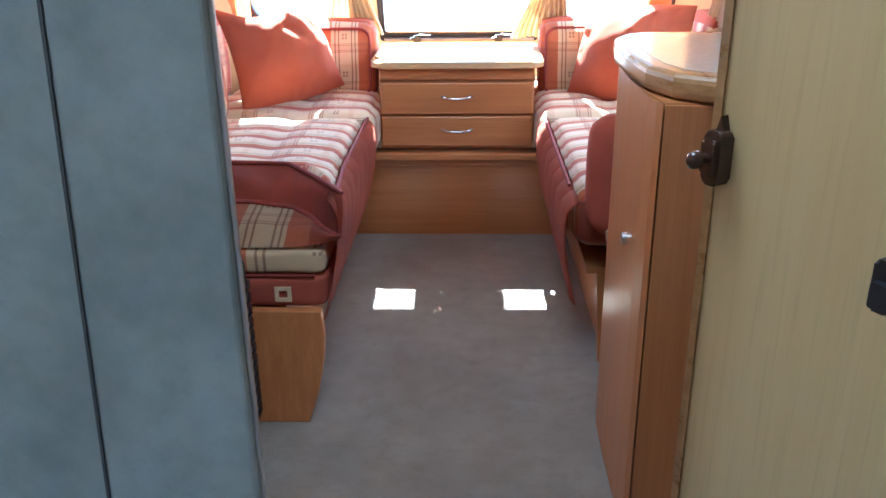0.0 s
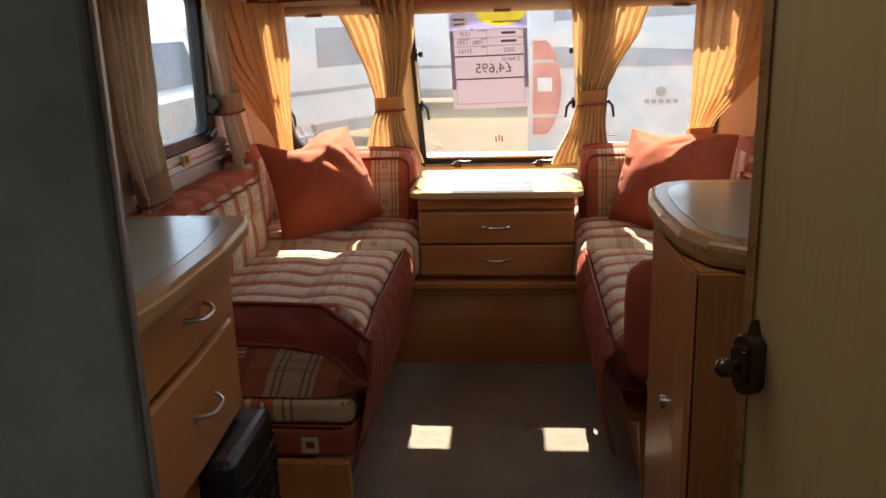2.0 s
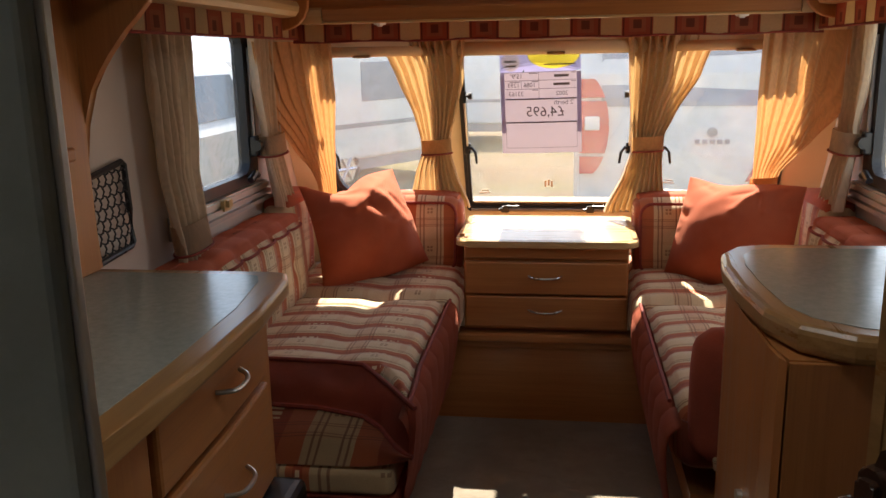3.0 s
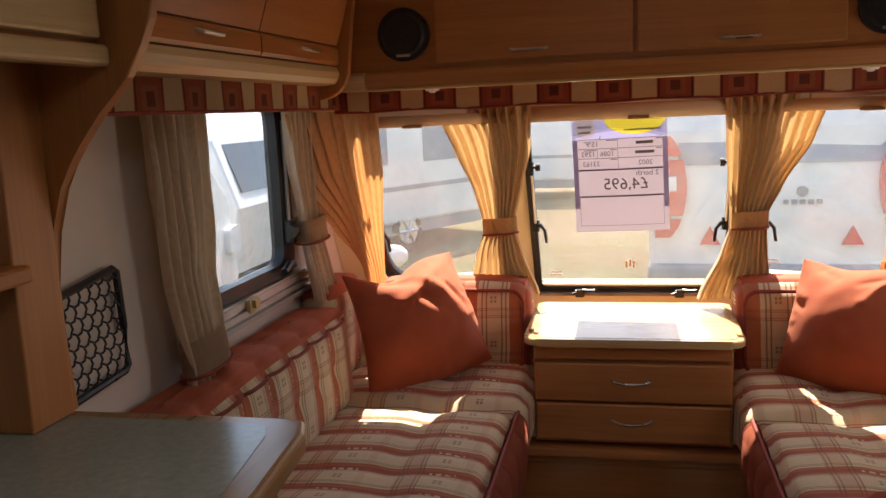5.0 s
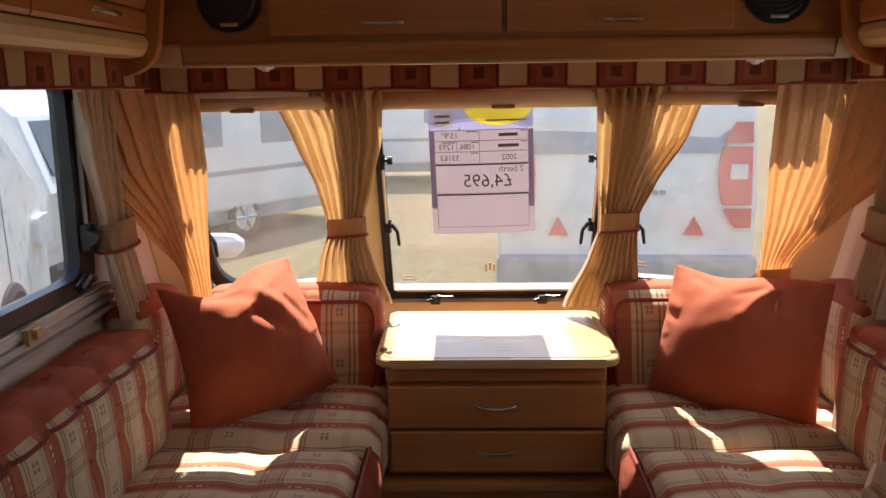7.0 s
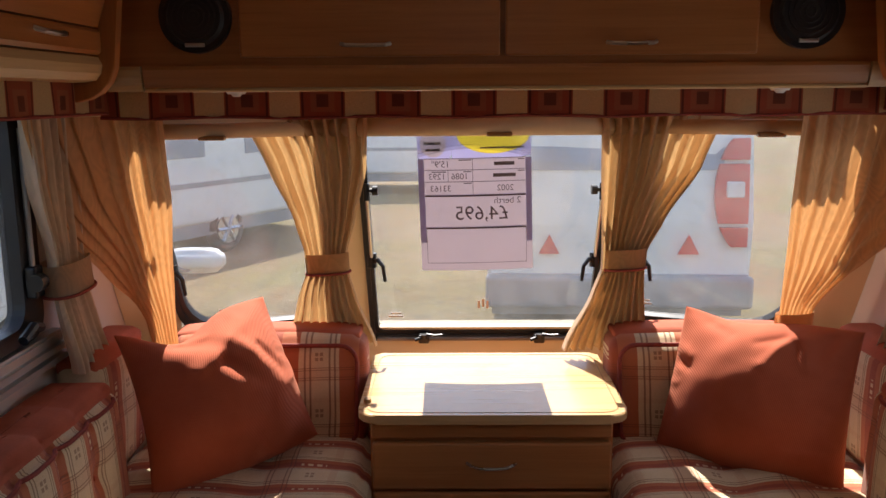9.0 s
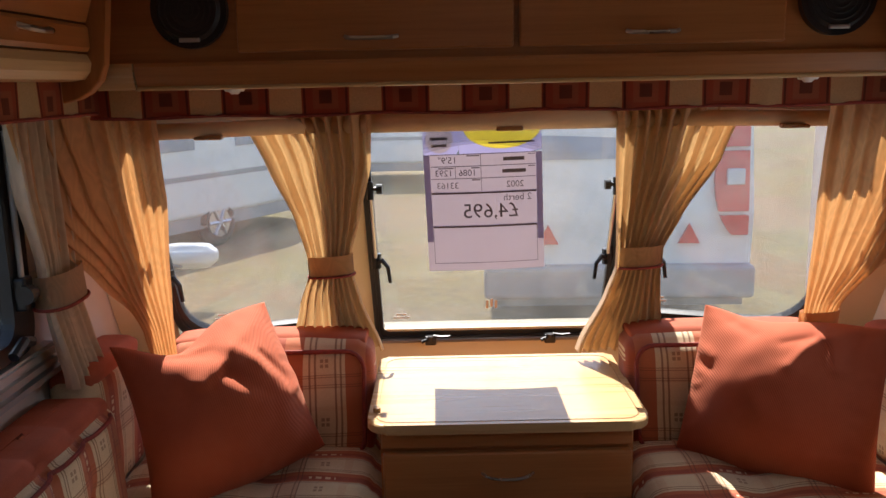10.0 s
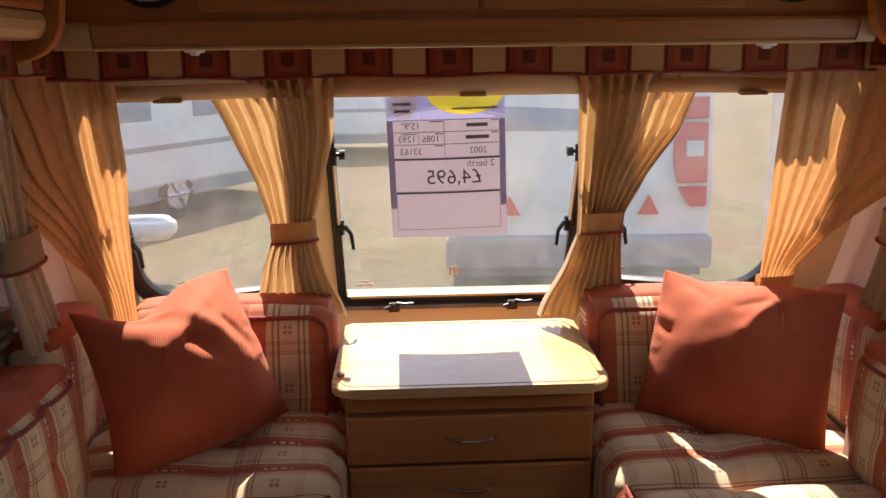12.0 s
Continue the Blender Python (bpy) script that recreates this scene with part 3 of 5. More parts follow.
for (xa, ya), (xb, yb) in zip(BLIND_LINE, BLIND_LINE[1:]):
    rr, rz = (0.027, 1.462) if ya == yb else (0.020, 1.458)
    part("roll", tube([Vector((xa, ya, rz)), Vector((xb, yb, rz))], rr, sides=18), BLIND, bl, smooth=True)
    out = Vector((ya - yb, xb - xa, 0)).normalized() * (0.045 if ya == yb else 0.018)
    part("cassette", prism([(xa, ya), (xb, yb), (xb + out.x, yb + out.y), (xa + out.x, ya + out.y)], 1.478, 1.545), CREAM, bl, "cream cassette behind the roll")
for x in (-0.72, 0.03, 0.72):
    yb = 3.585 - 0.47 * max(0.0, abs(x) - 0.45)
    solid("blind_clip", box(x - 0.035, x + 0.035, yb, yb + 0.025, 1.434, 1.446, 0.004), EDGE, "small brown clip under the rolled blind", "clip", "blind clips")

# ---- price card hanging before the middle window ----
def paper(name, color, glow, amount):
    n = Nodes(name, 0.7)
    n.base(n.mix(n.span(n.noise(12.0, 4.0), 0.3, 0.7), tuple(c * 0.95 for c in color), color))
    return n.translucent(amount, glow).m


LILAC = paper("lilac_paper", (0.50, 0.46, 0.62), (0.62, 0.59, 0.76), 0.6)
PAPER = paper("pale_pink_paper", (0.60, 0.53, 0.56), (0.62, 0.555, 0.59), 0.55)
YELLOW = paper("yellow_print", (0.78, 0.64, 0.12), (0.88, 0.78, 0.24), 0.6)
INK = plain("grey_ink", (0.17, 0.14, 0.155), 0.7)
CX0, CX1, CZ0, CZ1, CY = -0.190, 0.140, 1.030, 1.500, 3.752


def card_put(u, v, d):
    """u and v run 0 to 1 across and up the card, which hangs a little askew; d inwards."""
    x, z = CX0 + u * (CX1 - CX0), CZ0 + v * (CZ1 - CZ0)
    return Vector((x - 0.03 * (z - CZ0), CY - d - 0.012 * math.sin(math.pi * u) - 0.05 * (z - CZ0), z + 0.006 * u))


def on_card(u0, u1, v0, v1, d0, d1, bm=None, oval=False):
    pts = []
    if oval:
        pts = [((u0 + u1) / 2 + (u1 - u0) / 2 * math.cos(a), (v0 + v1) / 2 + (v1 - v0) / 2 * math.sin(a)) for a in [2 * math.pi * k / 28 for k in range(28)]]
        pts = [(min(1.0, p), min(1.0, q)) for p, q in pts]
        return prism(pts, d0, d1, bm, put=card_put)
    bm = bm or bmesh.new()
    n = max(1, int((u1 - u0) / 0.1))
    rows = [[bm.verts.new(card_put(u0 + (u1 - u0) * k / n, v, d)) for k in range(n + 1)] for v, d in ((v0, d0), (v1, d0), (v1, d1), (v0, d1))]
    for p, q in zip(rows, rows[1:] + rows[:1]):
        for k in range(n):
            bm.faces.new((p[k], p[k + 1], q[k + 1], q[k]))
    for k in (0, n):
        bm.faces.new([r[k] for r in rows])
    return bm


card = thing("price_card", card_put(0.5, 0, 0), "lilac paper price card hanging in the window, print reversed", "sign")
part("card", on_card(0, 1, 0, 0.708, 0.0, 0.0006), PAPER, card, "pale pink paper sheet")
for r in ((0.0, 0.052, 0.18, 0.708), (0.948, 1.0, 0.18, 0.708), (0.054, 0.946, 0.268, 0.280), (0.054, 0.946, 0.470, 0.484)):
    part("lilac_border", on_card(*r, 0.0008, 0.0014), LILAC, card, "lilac printed border")
for u0, u1, v0, v1 in ((0.055, 0.945, 0.266, 0.276), (0.055, 0.945, 0.471, 0.480), (0.055, 0.945, 0.706, 0.710), (0.055, 0.945, 0.635, 0.639), (0.055, 0.945, 0.562, 0.566), (0.055, 0.945, 0.046, 0.049), (0.054, 0.058, 0.045, 0.265), (0.942, 0.946, 0.045, 0.265), (0.478, 0.482, 0.485, 0.706), (0.262, 0.266, 0.567, 0.635)):
    part("rule", on_card(u0, u1, v0, v1, 0.0014, 0.0018), INK, card)


def oval(u, v, ru, rv, n=32):
    return [(u + ru * math.cos(2 * math.pi * k / n), v + rv * math.sin(2 * math.pi * k / n)) for k in range(n)]


def frame_of(u0, u1, v0, v1, u, v, n=32):
    """A rectangle's outline, point for point with an oval about (u, v)."""
    out = []
    for k in range(n):
        c, d = math.cos(2 * math.pi * k / n), math.sin(2 * math.pi * k / n)
        q = min([((u1 if c > 0 else u0) - u) / c if abs(c) > 1e-6 else 9.0, ((v1 if d > 0 else v0) - v) / d if abs(d) > 1e-6 else 9.0])
        out.append((u + q * c, v + q * d))
    return out


part("header", ring(frame_of(0, 0.30, 0.708, 1.19, 0.14, 0.80), oval(0.14, 0.80, 0.115, 0.082), 0.0, 0.0006, card_put), LILAC, card, "lilac printed header")
part("header", ring(frame_of(0.30, 1.0, 0.708, 1.19, 0.67, 0.86), oval(0.67, 0.86, 0.325, 0.125), 0.0, 0.0006, card_put), LILAC, card, "lilac printed header")
part("yellow_patch", prism(oval(0.67, 0.86, 0.325, 0.125), 0.0, 0.0006, put=card_put), YELLOW, card, "yellow printed oval")
bd = part("round_badge", prism(oval(0.14, 0.80, 0.115, 0.082), 0.0, 0.0006, put=card_put), PAPER, card, "pale round printed badge")
for k, (u0, u1, v0, v1) in enumerate(((0.06, 0.21, 0.795, 0.812), (0.07, 0.20, 0.755, 0.77))):
    part("print_bar", on_card(u0, u1, v0, v1, 0.0022, 0.0026), INK, bd, "unreadable print")
part("maker_bar", on_card(0.67, 0.85, 0.662, 0.684, 0.0014, 0.0018), INK, card, "plain bar for printed name")
part("model_bar", on_card(0.66, 0.86, 0.590, 0.612, 0.0014, 0.0018), INK, card, "plain bar for printed name")
part("web_bar", on_card(0.55, 0.94, 0.765, 0.776, 0.0022, 0.0026), INK, card, "unreadable print")
for u0, u1, v in ((0.88, 0.94, 0.698), (0.36, 0.47, 0.698), (0.88, 0.94, 0.626), (0.40, 0.47, 0.626), (0.12, 0.25, 0.626), (0.40, 0.47, 0.554)):
    part("caption_bar", on_card(u0, u1, v - 0.003, v + 0.003, 0.0014, 0.0018), INK, card)


def lettering(name, text, u, v, size, material, parent, label):
    """Words printed on the outer face, so they read reversed from inside."""
    cu = bpy.data.curves.new(name, "FONT")
    cu.body, cu.size, cu.align_x = text, size, "RIGHT"
    tmp = new(name, cu)
    me = bpy.data.meshes.new_from_object(tmp.evaluated_get(bpy.context.evaluated_depsgraph_get()))
    bpy.data.objects.remove(tmp)
    for w in me.vertices:
        w.co = card_put(u - w.co.x / (CX1 - CX0), v + w.co.y / (CZ1 - CZ0), 0.0018)
    me.materials.append(material)
    ob = new(name, me)
    ob.parent = parent
    ob.matrix_parent_inverse = parent.matrix_basis.inverted()
    return tagged(ob, label)


for nm, tx, u, v, s in (("price_text", "£4,695", 0.31, 0.325, 0.058), ("berth_text", "2 berth", 0.66, 0.425, 0.027), ("length_text", "15'9\"", 0.12, 0.655, 0.026),
                        ("mass_text", "1293", 0.09, 0.580, 0.025), ("mass_text", "1086", 0.29, 0.580, 0.025), ("year_text", "2002", 0.69, 0.505, 0.025), ("stock_text", "33163", 0.10, 0.505, 0.025)):
    lettering(nm, tx, u, v, s, INK, card, "dark printed figures, reversed")

# ---- front lockers, shelf and pelmet ----
lk = thing("front_locker", (0, 3.23, 1.62), "beech-coloured overhead locker across the front with two flaps", "locker")
part("body", box(-0.885, 0.885, 3.235, 3.62, 1.612, 1.93), BEECH_X, lk)
for a, b in ((-0.575, 0.010), (0.022, 0.585)):
    d = part("locker_door", box(a, b, 3.218, 3.236, 1.632, 1.90, 0.005), BEECH_X, lk, "beech-coloured flap door")
    c = (a + b) / 2 + (0.0 if a > 0 else -0.008)
    bm = tube([Vector((c - 0.055, 3.216, 1.660)), Vector((c - 0.045, 3.204, 1.657)), Vector((c, 3.200, 1.656)), Vector((c + 0.045, 3.204, 1.657)), Vector((c + 0.055, 3.216, 1.660))], 0.0045)
    part("handle", bm, CHROME, d, "slim chrome bar handle")
for x in (-0.672, 0.692):
    sp = thing("speaker", (x, 3.21, 1.72), "round black loudspeaker set into the front locker", "speaker", "pair of speakers")
    part("rim", disc((x, 3.226, 1.722), (0, -1, 0), 0.080, 0.022, sides=40), PLASTIC, sp)
    bm = disc((x, 3.213, 1.722), (0, -1, 0), 0.070, 0.008, sides=40, r2=0.060)
    for k in range(5):
        tube([Vector((x + (0.012 + 0.012 * k) * math.cos(a), 3.2085, 1.722 + (0.012 + 0.012 * k) * math.sin(a))) for a in [2 * math.pi * j / 28 for j in range(28)]], 0.0018, bm, 5, True)
    part("grille", bm, RUBBER, sp, "ringed black speaker grille")
    part("badge", box(x - 0.022, x + 0.022, 3.205, 3.212, 1.655, 1.664, 0.002), ALU, sp, "small pale badge")
prof = [(3.24, 1.558), (3.232, 1.572), (3.226, 1.590), (3.222, 1.606), (3.224, 1.614), (3.62, 1.614), (3.62, 1.558)]
fs = thing("front_shelf", (0, 3.24, 1.558), "moulded beech-coloured rail under the front locker", "rail")
part("moulding", prism(prof, -0.80, 0.84, put=lambda u, v, h: Vector((h, u, v))), BEECH_X, fs)
part("bead", tube([Vector((-0.80, 3.237, 1.561)), Vector((0.84, 3.237, 1.561))], 0.005, sides=8), MAPLE_X, fs, "paler bead along the lower edge")
for x0, x1 in ((-0.885, -0.803), (0.843, 0.885)):
    solid("rail_end", prism([(y - 0.004, z) for y, z in prof], x0, x1, put=lambda u, v, h: Vector((h, u, v))), MAPLE_X, "paler end cap of the locker rail", "trim", "rail ends")
for x in (-0.60, 0.66):
    s = thing("spotlight", (x, 3.30, 1.55), "small white recessed spotlight under the locker", "lamp", "pair of spotlights")
    part("housing", disc((x, 3.272, 1.556), (0, 0, 1), 0.020, 0.010, r2=0.026), WHITE, s)
    part("lens", disc((x, 3.272, 1.549), (0, 0, -1), 0.016, 0.008, r2=0.008), CLEARLENS, s, "clear spotlight lens")
bm = bmesh.new()
n = 180
for i in range(n + 1):
    x = -0.94 + 1.88 * i / n
    for z in (1.497, 1.52, 1.545, 1.568):
        bm.verts.new((x, 3.315 + 0.004 * math.sin(x * 40) * (1.568 - z) / 0.07, z + (0.002 * math.sin(x * 17) if z < 1.5 else 0)))
bm.verts.ensure_lookup_table()
for i in range(n):
    for k in range(3):
        a = i * 4 + k
        bm.faces.new([bm.verts[q] for q in (a, a + 4, a + 5, a + 1)])
bmesh.ops.solidify(bm, geom=bm.faces[:], thickness=0.006)
pf = thing("front_pelmet", (0, 3.315, 1.50), "checked red and cream fabric pelmet along the front", "pelmet")
part("cloth", bm, PELMET_X, pf)
part("piping", tube([Vector((-0.94 + 1.88 * i / 60, 3.315, 1.496 + 0.002 * math.sin((-0.94 + 1.88 * i / 60) * 17))) for i in range(61)], 0.0045, sides=6), PIPING, pf, "dark red corded edge")


# ---- side lockers ----
def side_locker(sx):
    X = sx * 0.865
    lab = "beech-coloured overhead side locker with curved end brackets"
    ob = thing("side_locker", (X, 2.6, 1.6), lab, "locker", "pair of side lockers")
    part("body", box(*sorted((sx * 0.885, sx * 1.085)), 2.0, 3.16, 1.625, 1.94), BEECH_Y, ob)
    # flaps bow out towards the room at the top
    def bow(z):
        return 0.862 - 0.055 * math.sin(min(1.0, max(0.0, z - 1.69) / 0.24) * math.pi / 2)
    zs = [1.694 + 0.0206 * k for k in range(11)]
    prof = [(sx * bow(z), z) for z in zs] + [(sx * (bow(z) + 0.022), z) for z in zs[::-1]]
    along = lambda u, v, h: Vector((u, h, v))
    for a, b in ((2.01, 2.585), (2.591, 3.145)):
        d = part("locker_door", prism(prof, a, b, put=along), BEECH_Y, ob, "beech-coloured bowed flap door")
        low = [(sx * 0.862, 1.636), (sx * 0.857, 1.645), (sx * 0.857, 1.683), (sx * 0.862, 1.690), (sx * 0.886, 1.690), (sx * 0.886, 1.636)]
        part("lower_rail", prism(low, a, b, put=along), BEECH_Y, d, "rounded lower rail of the flap")
        c = a + (b - a) * (0.55 if a < 2.5 else 0.58)
        hx = sx * 0.846
        bm = tube([Vector((hx + sx * 0.014, c - 0.06, 1.673)), Vector((hx, c - 0.045, 1.668)), Vector((hx - sx * 0.004, c, 1.666)), Vector((hx, c + 0.045, 1.668)), Vector((hx + sx * 0.014, c + 0.06, 1.673))], 0.0055)
        part("handle", bm, CHROME, d, "slim chrome bar handle")
    prof = [(0.866, 1.632), (0.858, 1.615), (0.862, 1.597), (0.874, 1.582), (0.90, 1.578), (1.085, 1.578), (1.085, 1.632)]
    part("light_rail", prism([(sx * x, z) for x, z in prof], 2.0, 3.15, put=lambda u, v, h: Vector((u, h, v))), MAPLE_Y, ob, "paler rounded rail under the flaps")
    # curved end bracket by the front locker
    pts = [(1.085, 1.94), (0.79, 1.94), (0.800, 1.86), (0.815, 1.76), (0.826, 1.67), (0.832, 1.61), (0.845, 1.578), (0.866, 1.556), (0.890, 1.543), (0.93, 1.533), (0.975, 1.546), (1.01, 1.574), (1.085, 1.60)]
    part("end_bracket", prism([(sx * x, z) for x, z in pts], 3.148, 3.178, put=lambda u, v, h: Vector((u, h, v)), bevel=0.004), BEECH, ob, "curved beech-coloured end bracket")
    bm = bmesh.new()
    m = 110
    for i in range(m + 1):
        y = 1.99 + 1.33 * i / m
        for z in (1.508, 1.53, 1.555, 1.583):
            bm.verts.new((sx * (0.925 + 0.003 * math.sin(y * 45) * (1.583 - z) / 0.07), y, z))
    bm.verts.ensure_lookup_table()
    for i in range(m):
        for k in range(3):
            a = i * 4 + k
            bm.faces.new([bm.verts[q] for q in (a, a + 4, a + 5, a + 1)])
    bmesh.ops.solidify(bm, geom=bm.faces[:], thickness=0.005)
    sp = thing("side_pelmet", (sx * 0.925, 2.6, 1.51), "checked red and cream fabric pelmet over the side window", "pelmet", "side pelmets")
    part("cloth", bm, PELMET_Y, sp)
    part("piping", tube([Vector((sx * 0.925, 1.99, 1.508)), Vector((sx * 0.925, 3.32, 1.508))], 0.0045, sides=6), PIPING, sp, "dark red corded edge")


side_locker(-1)
side_locker(1)


# ---- curtains ----
def curtain(name, put, rows, pleats, amp, mat, label, band=None, seed=0, nu=72, phase=0.0):
    """rows: (z, left, right, depth scale). put(u, z, d) gives the place; d is the pleat's depth."""
    zs = []
    for k in range(len(rows) - 1):
        a, b = rows[k], rows[k + 1]
        steps = max(3, int(abs(a[0] - b[0]) / 0.022))
        for j in range(steps + (k == len(rows) - 2)):
            f = j / steps
            g = 0.7 * f + 0.3 * f * f * (3 - 2 * f)
            zs.append([a[0] + (b[0] - a[0]) * f] + [a[q] + (b[q] - a[q]) * g for q in (1, 2, 3)])
    ob = thing(name, put((rows[-1][1] + rows[-1][2]) / 2, rows[-1][0], 0), label, "curtain", "caravan curtains")
    bm = bmesh.new()
    grid = []
    for z, l, r, s in zs:
        line = []
        for i in range(nu + 1):
            f = i / nu
            w = f + 0.018 * math.sin(f * 9 + seed) + 0.012 * noise.noise(Vector((f * 6, z * 3, seed)))
            d = amp * s * (math.sin(2 * math.pi * pleats * w + phase) + 0.35 * math.sin(4.3 * math.pi * pleats * w + seed + z * 3))
            d += 0.006 * noise.noise(Vector((f * 14, z * 7, seed + 5)))
            line.append(bm.verts.new(put(l + (r - l) * f, z + 0.004 * math.sin(f * 11 + seed) * (z == zs[-1][0]), d)))
        grid.append(line)
    for a, b in zip(grid, grid[1:]):
        for i in range(nu):
            bm.faces.new((a[i], a[i + 1], b[i + 1], b[i]))
    part("cloth", bm, mat, ob, smooth=True)
    if band:
        z, l, r, h, dep = band
        bm = bmesh.new()
        lo, hi = [], []
        for k in range(28):
            a = 2 * math.pi * k / 28
            u, d = (l + r) / 2 + (r - l) / 2 * math.copysign(abs(math.cos(a)) ** 0.7, math.cos(a)), dep * math.sin(a)
            lo.append(bm.verts.new(put(u, z - h / 2 + 0.004 * math.cos(a), d)))
            hi.append(bm.verts.new(put(u, z + h / 2 + 0.004 * math.cos(a), d * 0.95)))
        for k in range(28):
            bm.faces.new((lo[k], lo[(k + 1) % 28], hi[(k + 1) % 28], hi[k]))
        bmesh.ops.solidify(bm, geom=bm.faces[:], thickness=0.005)
        tb = part("tieback", bm, mat, ob, "cloth tie-back with corded edge", smooth=True)
        pts = [put((l + r) / 2 + (r - l) / 2 * 1.02 * math.copysign(abs(math.cos(a)) ** 0.7, math.cos(a)), z - h / 2 + 0.004 * math.cos(a), dep * 1.06 * math.sin(a)) for a in [2 * math.pi * k / 36 for k in range(36)]]
        part("cord", tube(pts, 0.004, sides=6, closed=True), PIPING, tb, "dark red cord")
    return ob


def fput(u, z, d):
    y = 3.575 + 0.19 * max(0.0, min(1.0, (1.49 - z) / 0.65))
    return Vector((u, y - d, z))


curtain("curtain", fput, [(1.50, -0.665, -0.325, 1.0), (1.35, -0.605, -0.335, 1.0), (1.20, -0.550, -0.375, 0.9), (1.10, -0.528, -0.405, 0.8), (1.04, -0.528, -0.405, 0.8), (0.95, -0.560, -0.385, 1.0), (0.80, -0.60, -0.33, 1.1)], 9.5, 0.021, CURTAIN,
        "gold pleated curtain gathered by a tie-back between front windows", (1.065, -0.530, -0.402, 0.062, 0.034), 1.0)
curtain("curtain", fput, [(1.50, 0.305, 0.635, 1.0), (1.35, 0.315, 0.59, 1.0), (1.20, 0.326, 0.505, 0.9), (1.10, 0.334, 0.462, 0.8), (1.04, 0.336, 0.462, 0.8), (0.95, 0.312, 0.468, 1.0), (0.78, 0.235, 0.49, 1.1)], 9.5, 0.021, CURTAIN,
        "gold pleated curtain gathered by a tie-back between front windows", (1.075, 0.342, 0.464, 0.062, 0.034), 4.0)


def corner_put(sx):
    """Round the corner from the front wall to the side wall."""
    def f(u, z, d):
        y = 3.375 + 0.12 * max(0.0, min(1.0, (1.49 - z) / 0.65))
        k = max(0.0, u - 0.95)
        return Vector((sx * min(u, 1.03), y - d - k * 1.6, z))
    return f


for sx in (-1, 1):
    curtain("curtain", corner_put(sx), [(1.50, 0.755, 1.10, 1.0), (1.30, 0.757, 1.07, 1.0), (1.10, 0.765, 0.96, 0.9), (0.99, 0.768, 0.87, 0.7), (0.93, 0.768, 0.85, 0.6), (0.84, 0.76, 0.87, 0.8)] if sx > 0 else
            [(1.50, 0.815, 1.11, 1.0), (1.30, 0.815, 1.08, 1.0), (1.10, 0.835, 0.99, 0.9), (0.95, 0.845, 0.925, 0.7), (0.83, 0.848, 0.91, 0.6)], 9, 0.009, CURTAIN_CORNER,
            "orange-lit gold curtain hanging in the front corner", (0.945, 0.762, 0.862, 0.05, 0.026) if sx > 0 else None, 7.0 + sx)


def side_put(sx):
    return lambda u, z, d: Vector((sx * (1.035 - 0.03 * max(0.0, min(1.0, (1.12 - z) / 0.2))) - sx * d, u, z))


for sx in (-1, 1):
    curtain("curtain", side_put(sx), [(1.53, 2.33, 2.60, 1.0), (1.25, 2.34, 2.61, 1.0), (1.0, 2.36, 2.575, 0.9), (0.925, 2.375, 2.555, 0.7), (0.90, 2.375, 2.55, 0.7), (0.81, 2.365, 2.55, 0.9)], 6, 0.021, CURTAIN_SIDE,
            "cream pleated side curtain held by a low tie-back", (0.945, 2.370, 2.562, 0.085, 0.036), 2.0 + sx)
    curtain("curtain", side_put(sx), [(1.53, 3.12, 3.34, 1.0), (1.35, 3.14, 3.34, 1.0), (1.18, 3.19, 3.345, 0.8), (1.10, 3.19, 3.35, 0.7), (0.98, 3.19, 3.37, 0.9), (0.89, 3.20, 3.39, 1.0)], 6, 0.019, CURTAIN_SIDE,
            "cream pleated side curtain held by a tie-back", (1.125, 3.185, 3.355, 0.075, 0.045), 3.0 + sx)

# ---- chest of drawers between the seats ----
ch = thing("drawer_chest", (0, 3.6, 0.38), "beech-coloured chest with two drawers on a low plinth", "chest")
part("body", box(-0.315, 0.315, 3.352, 3.84, 0.385, 0.722), BEECH_X, ch)
part("apron", box(-0.312, 0.312, 3.338, 3.353, 0.672, 0.718, 0.004), BEECH_X, ch, "plain strip under the top")
for z0, z1 in ((0.532, 0.662), (0.398, 0.524)):
    d = part("drawer", box(-0.309, 0.309, 3.330, 3.353, z0, z1, 0.006), BEECH_X, ch)
    zc = (z0 + z1) / 2 + 0.008
    part("handle", bar((0, 3.330, zc + 0.002), (1, 0, 0), (0, -1, 0), 0.064, 0.006, 0.0038), CHROME, d, "bowed slim chrome handle")
part("tabletop", prism(rounded(-0.345, 0.35, 3.305, 3.83, (0.02, 0.02, 0.05, 0.05), 8), 0.722, 0.748, bevel=0.009, seg=3), MAPLE_X, ch, "pale maple tabletop with rounded front corners")
part("inlay", ring(rounded(-0.325, 0.33, 3.322, 3.81, 0.045, 8), rounded(-0.322, 0.327, 3.325, 3.807, 0.043, 8), 0.747, 0.7492, lambda u, v, h: Vector((u, v, h))), EDGE, ch, "thin dark line round the tabletop")
part("catch", disc((-0.325, 3.40, 0.752), (0, 0, 1), 0.010, 0.012, sides=14), EDGE, ch, "small brass-brown catch")
pn = thing("plinth", (0, 3.38, 0), "plain beech-coloured plinth with a rounded ledge below the chest", "plinth")
part("panel", box(-0.455, 0.455, 3.362, 3.40, 0.0, 0.315), BEECH_X, pn)
part("ledge", box(-0.36, 0.36, 3.318, 3.42, 0.338, 0.372, 0.010, 3), BEECH_X, pn, "rounded ledge")
part("rail", box(-0.36, 0.36, 3.345, 3.42, 0.310, 0.340, 0.004), BEECH_X, pn, "recessed strip under the ledge")


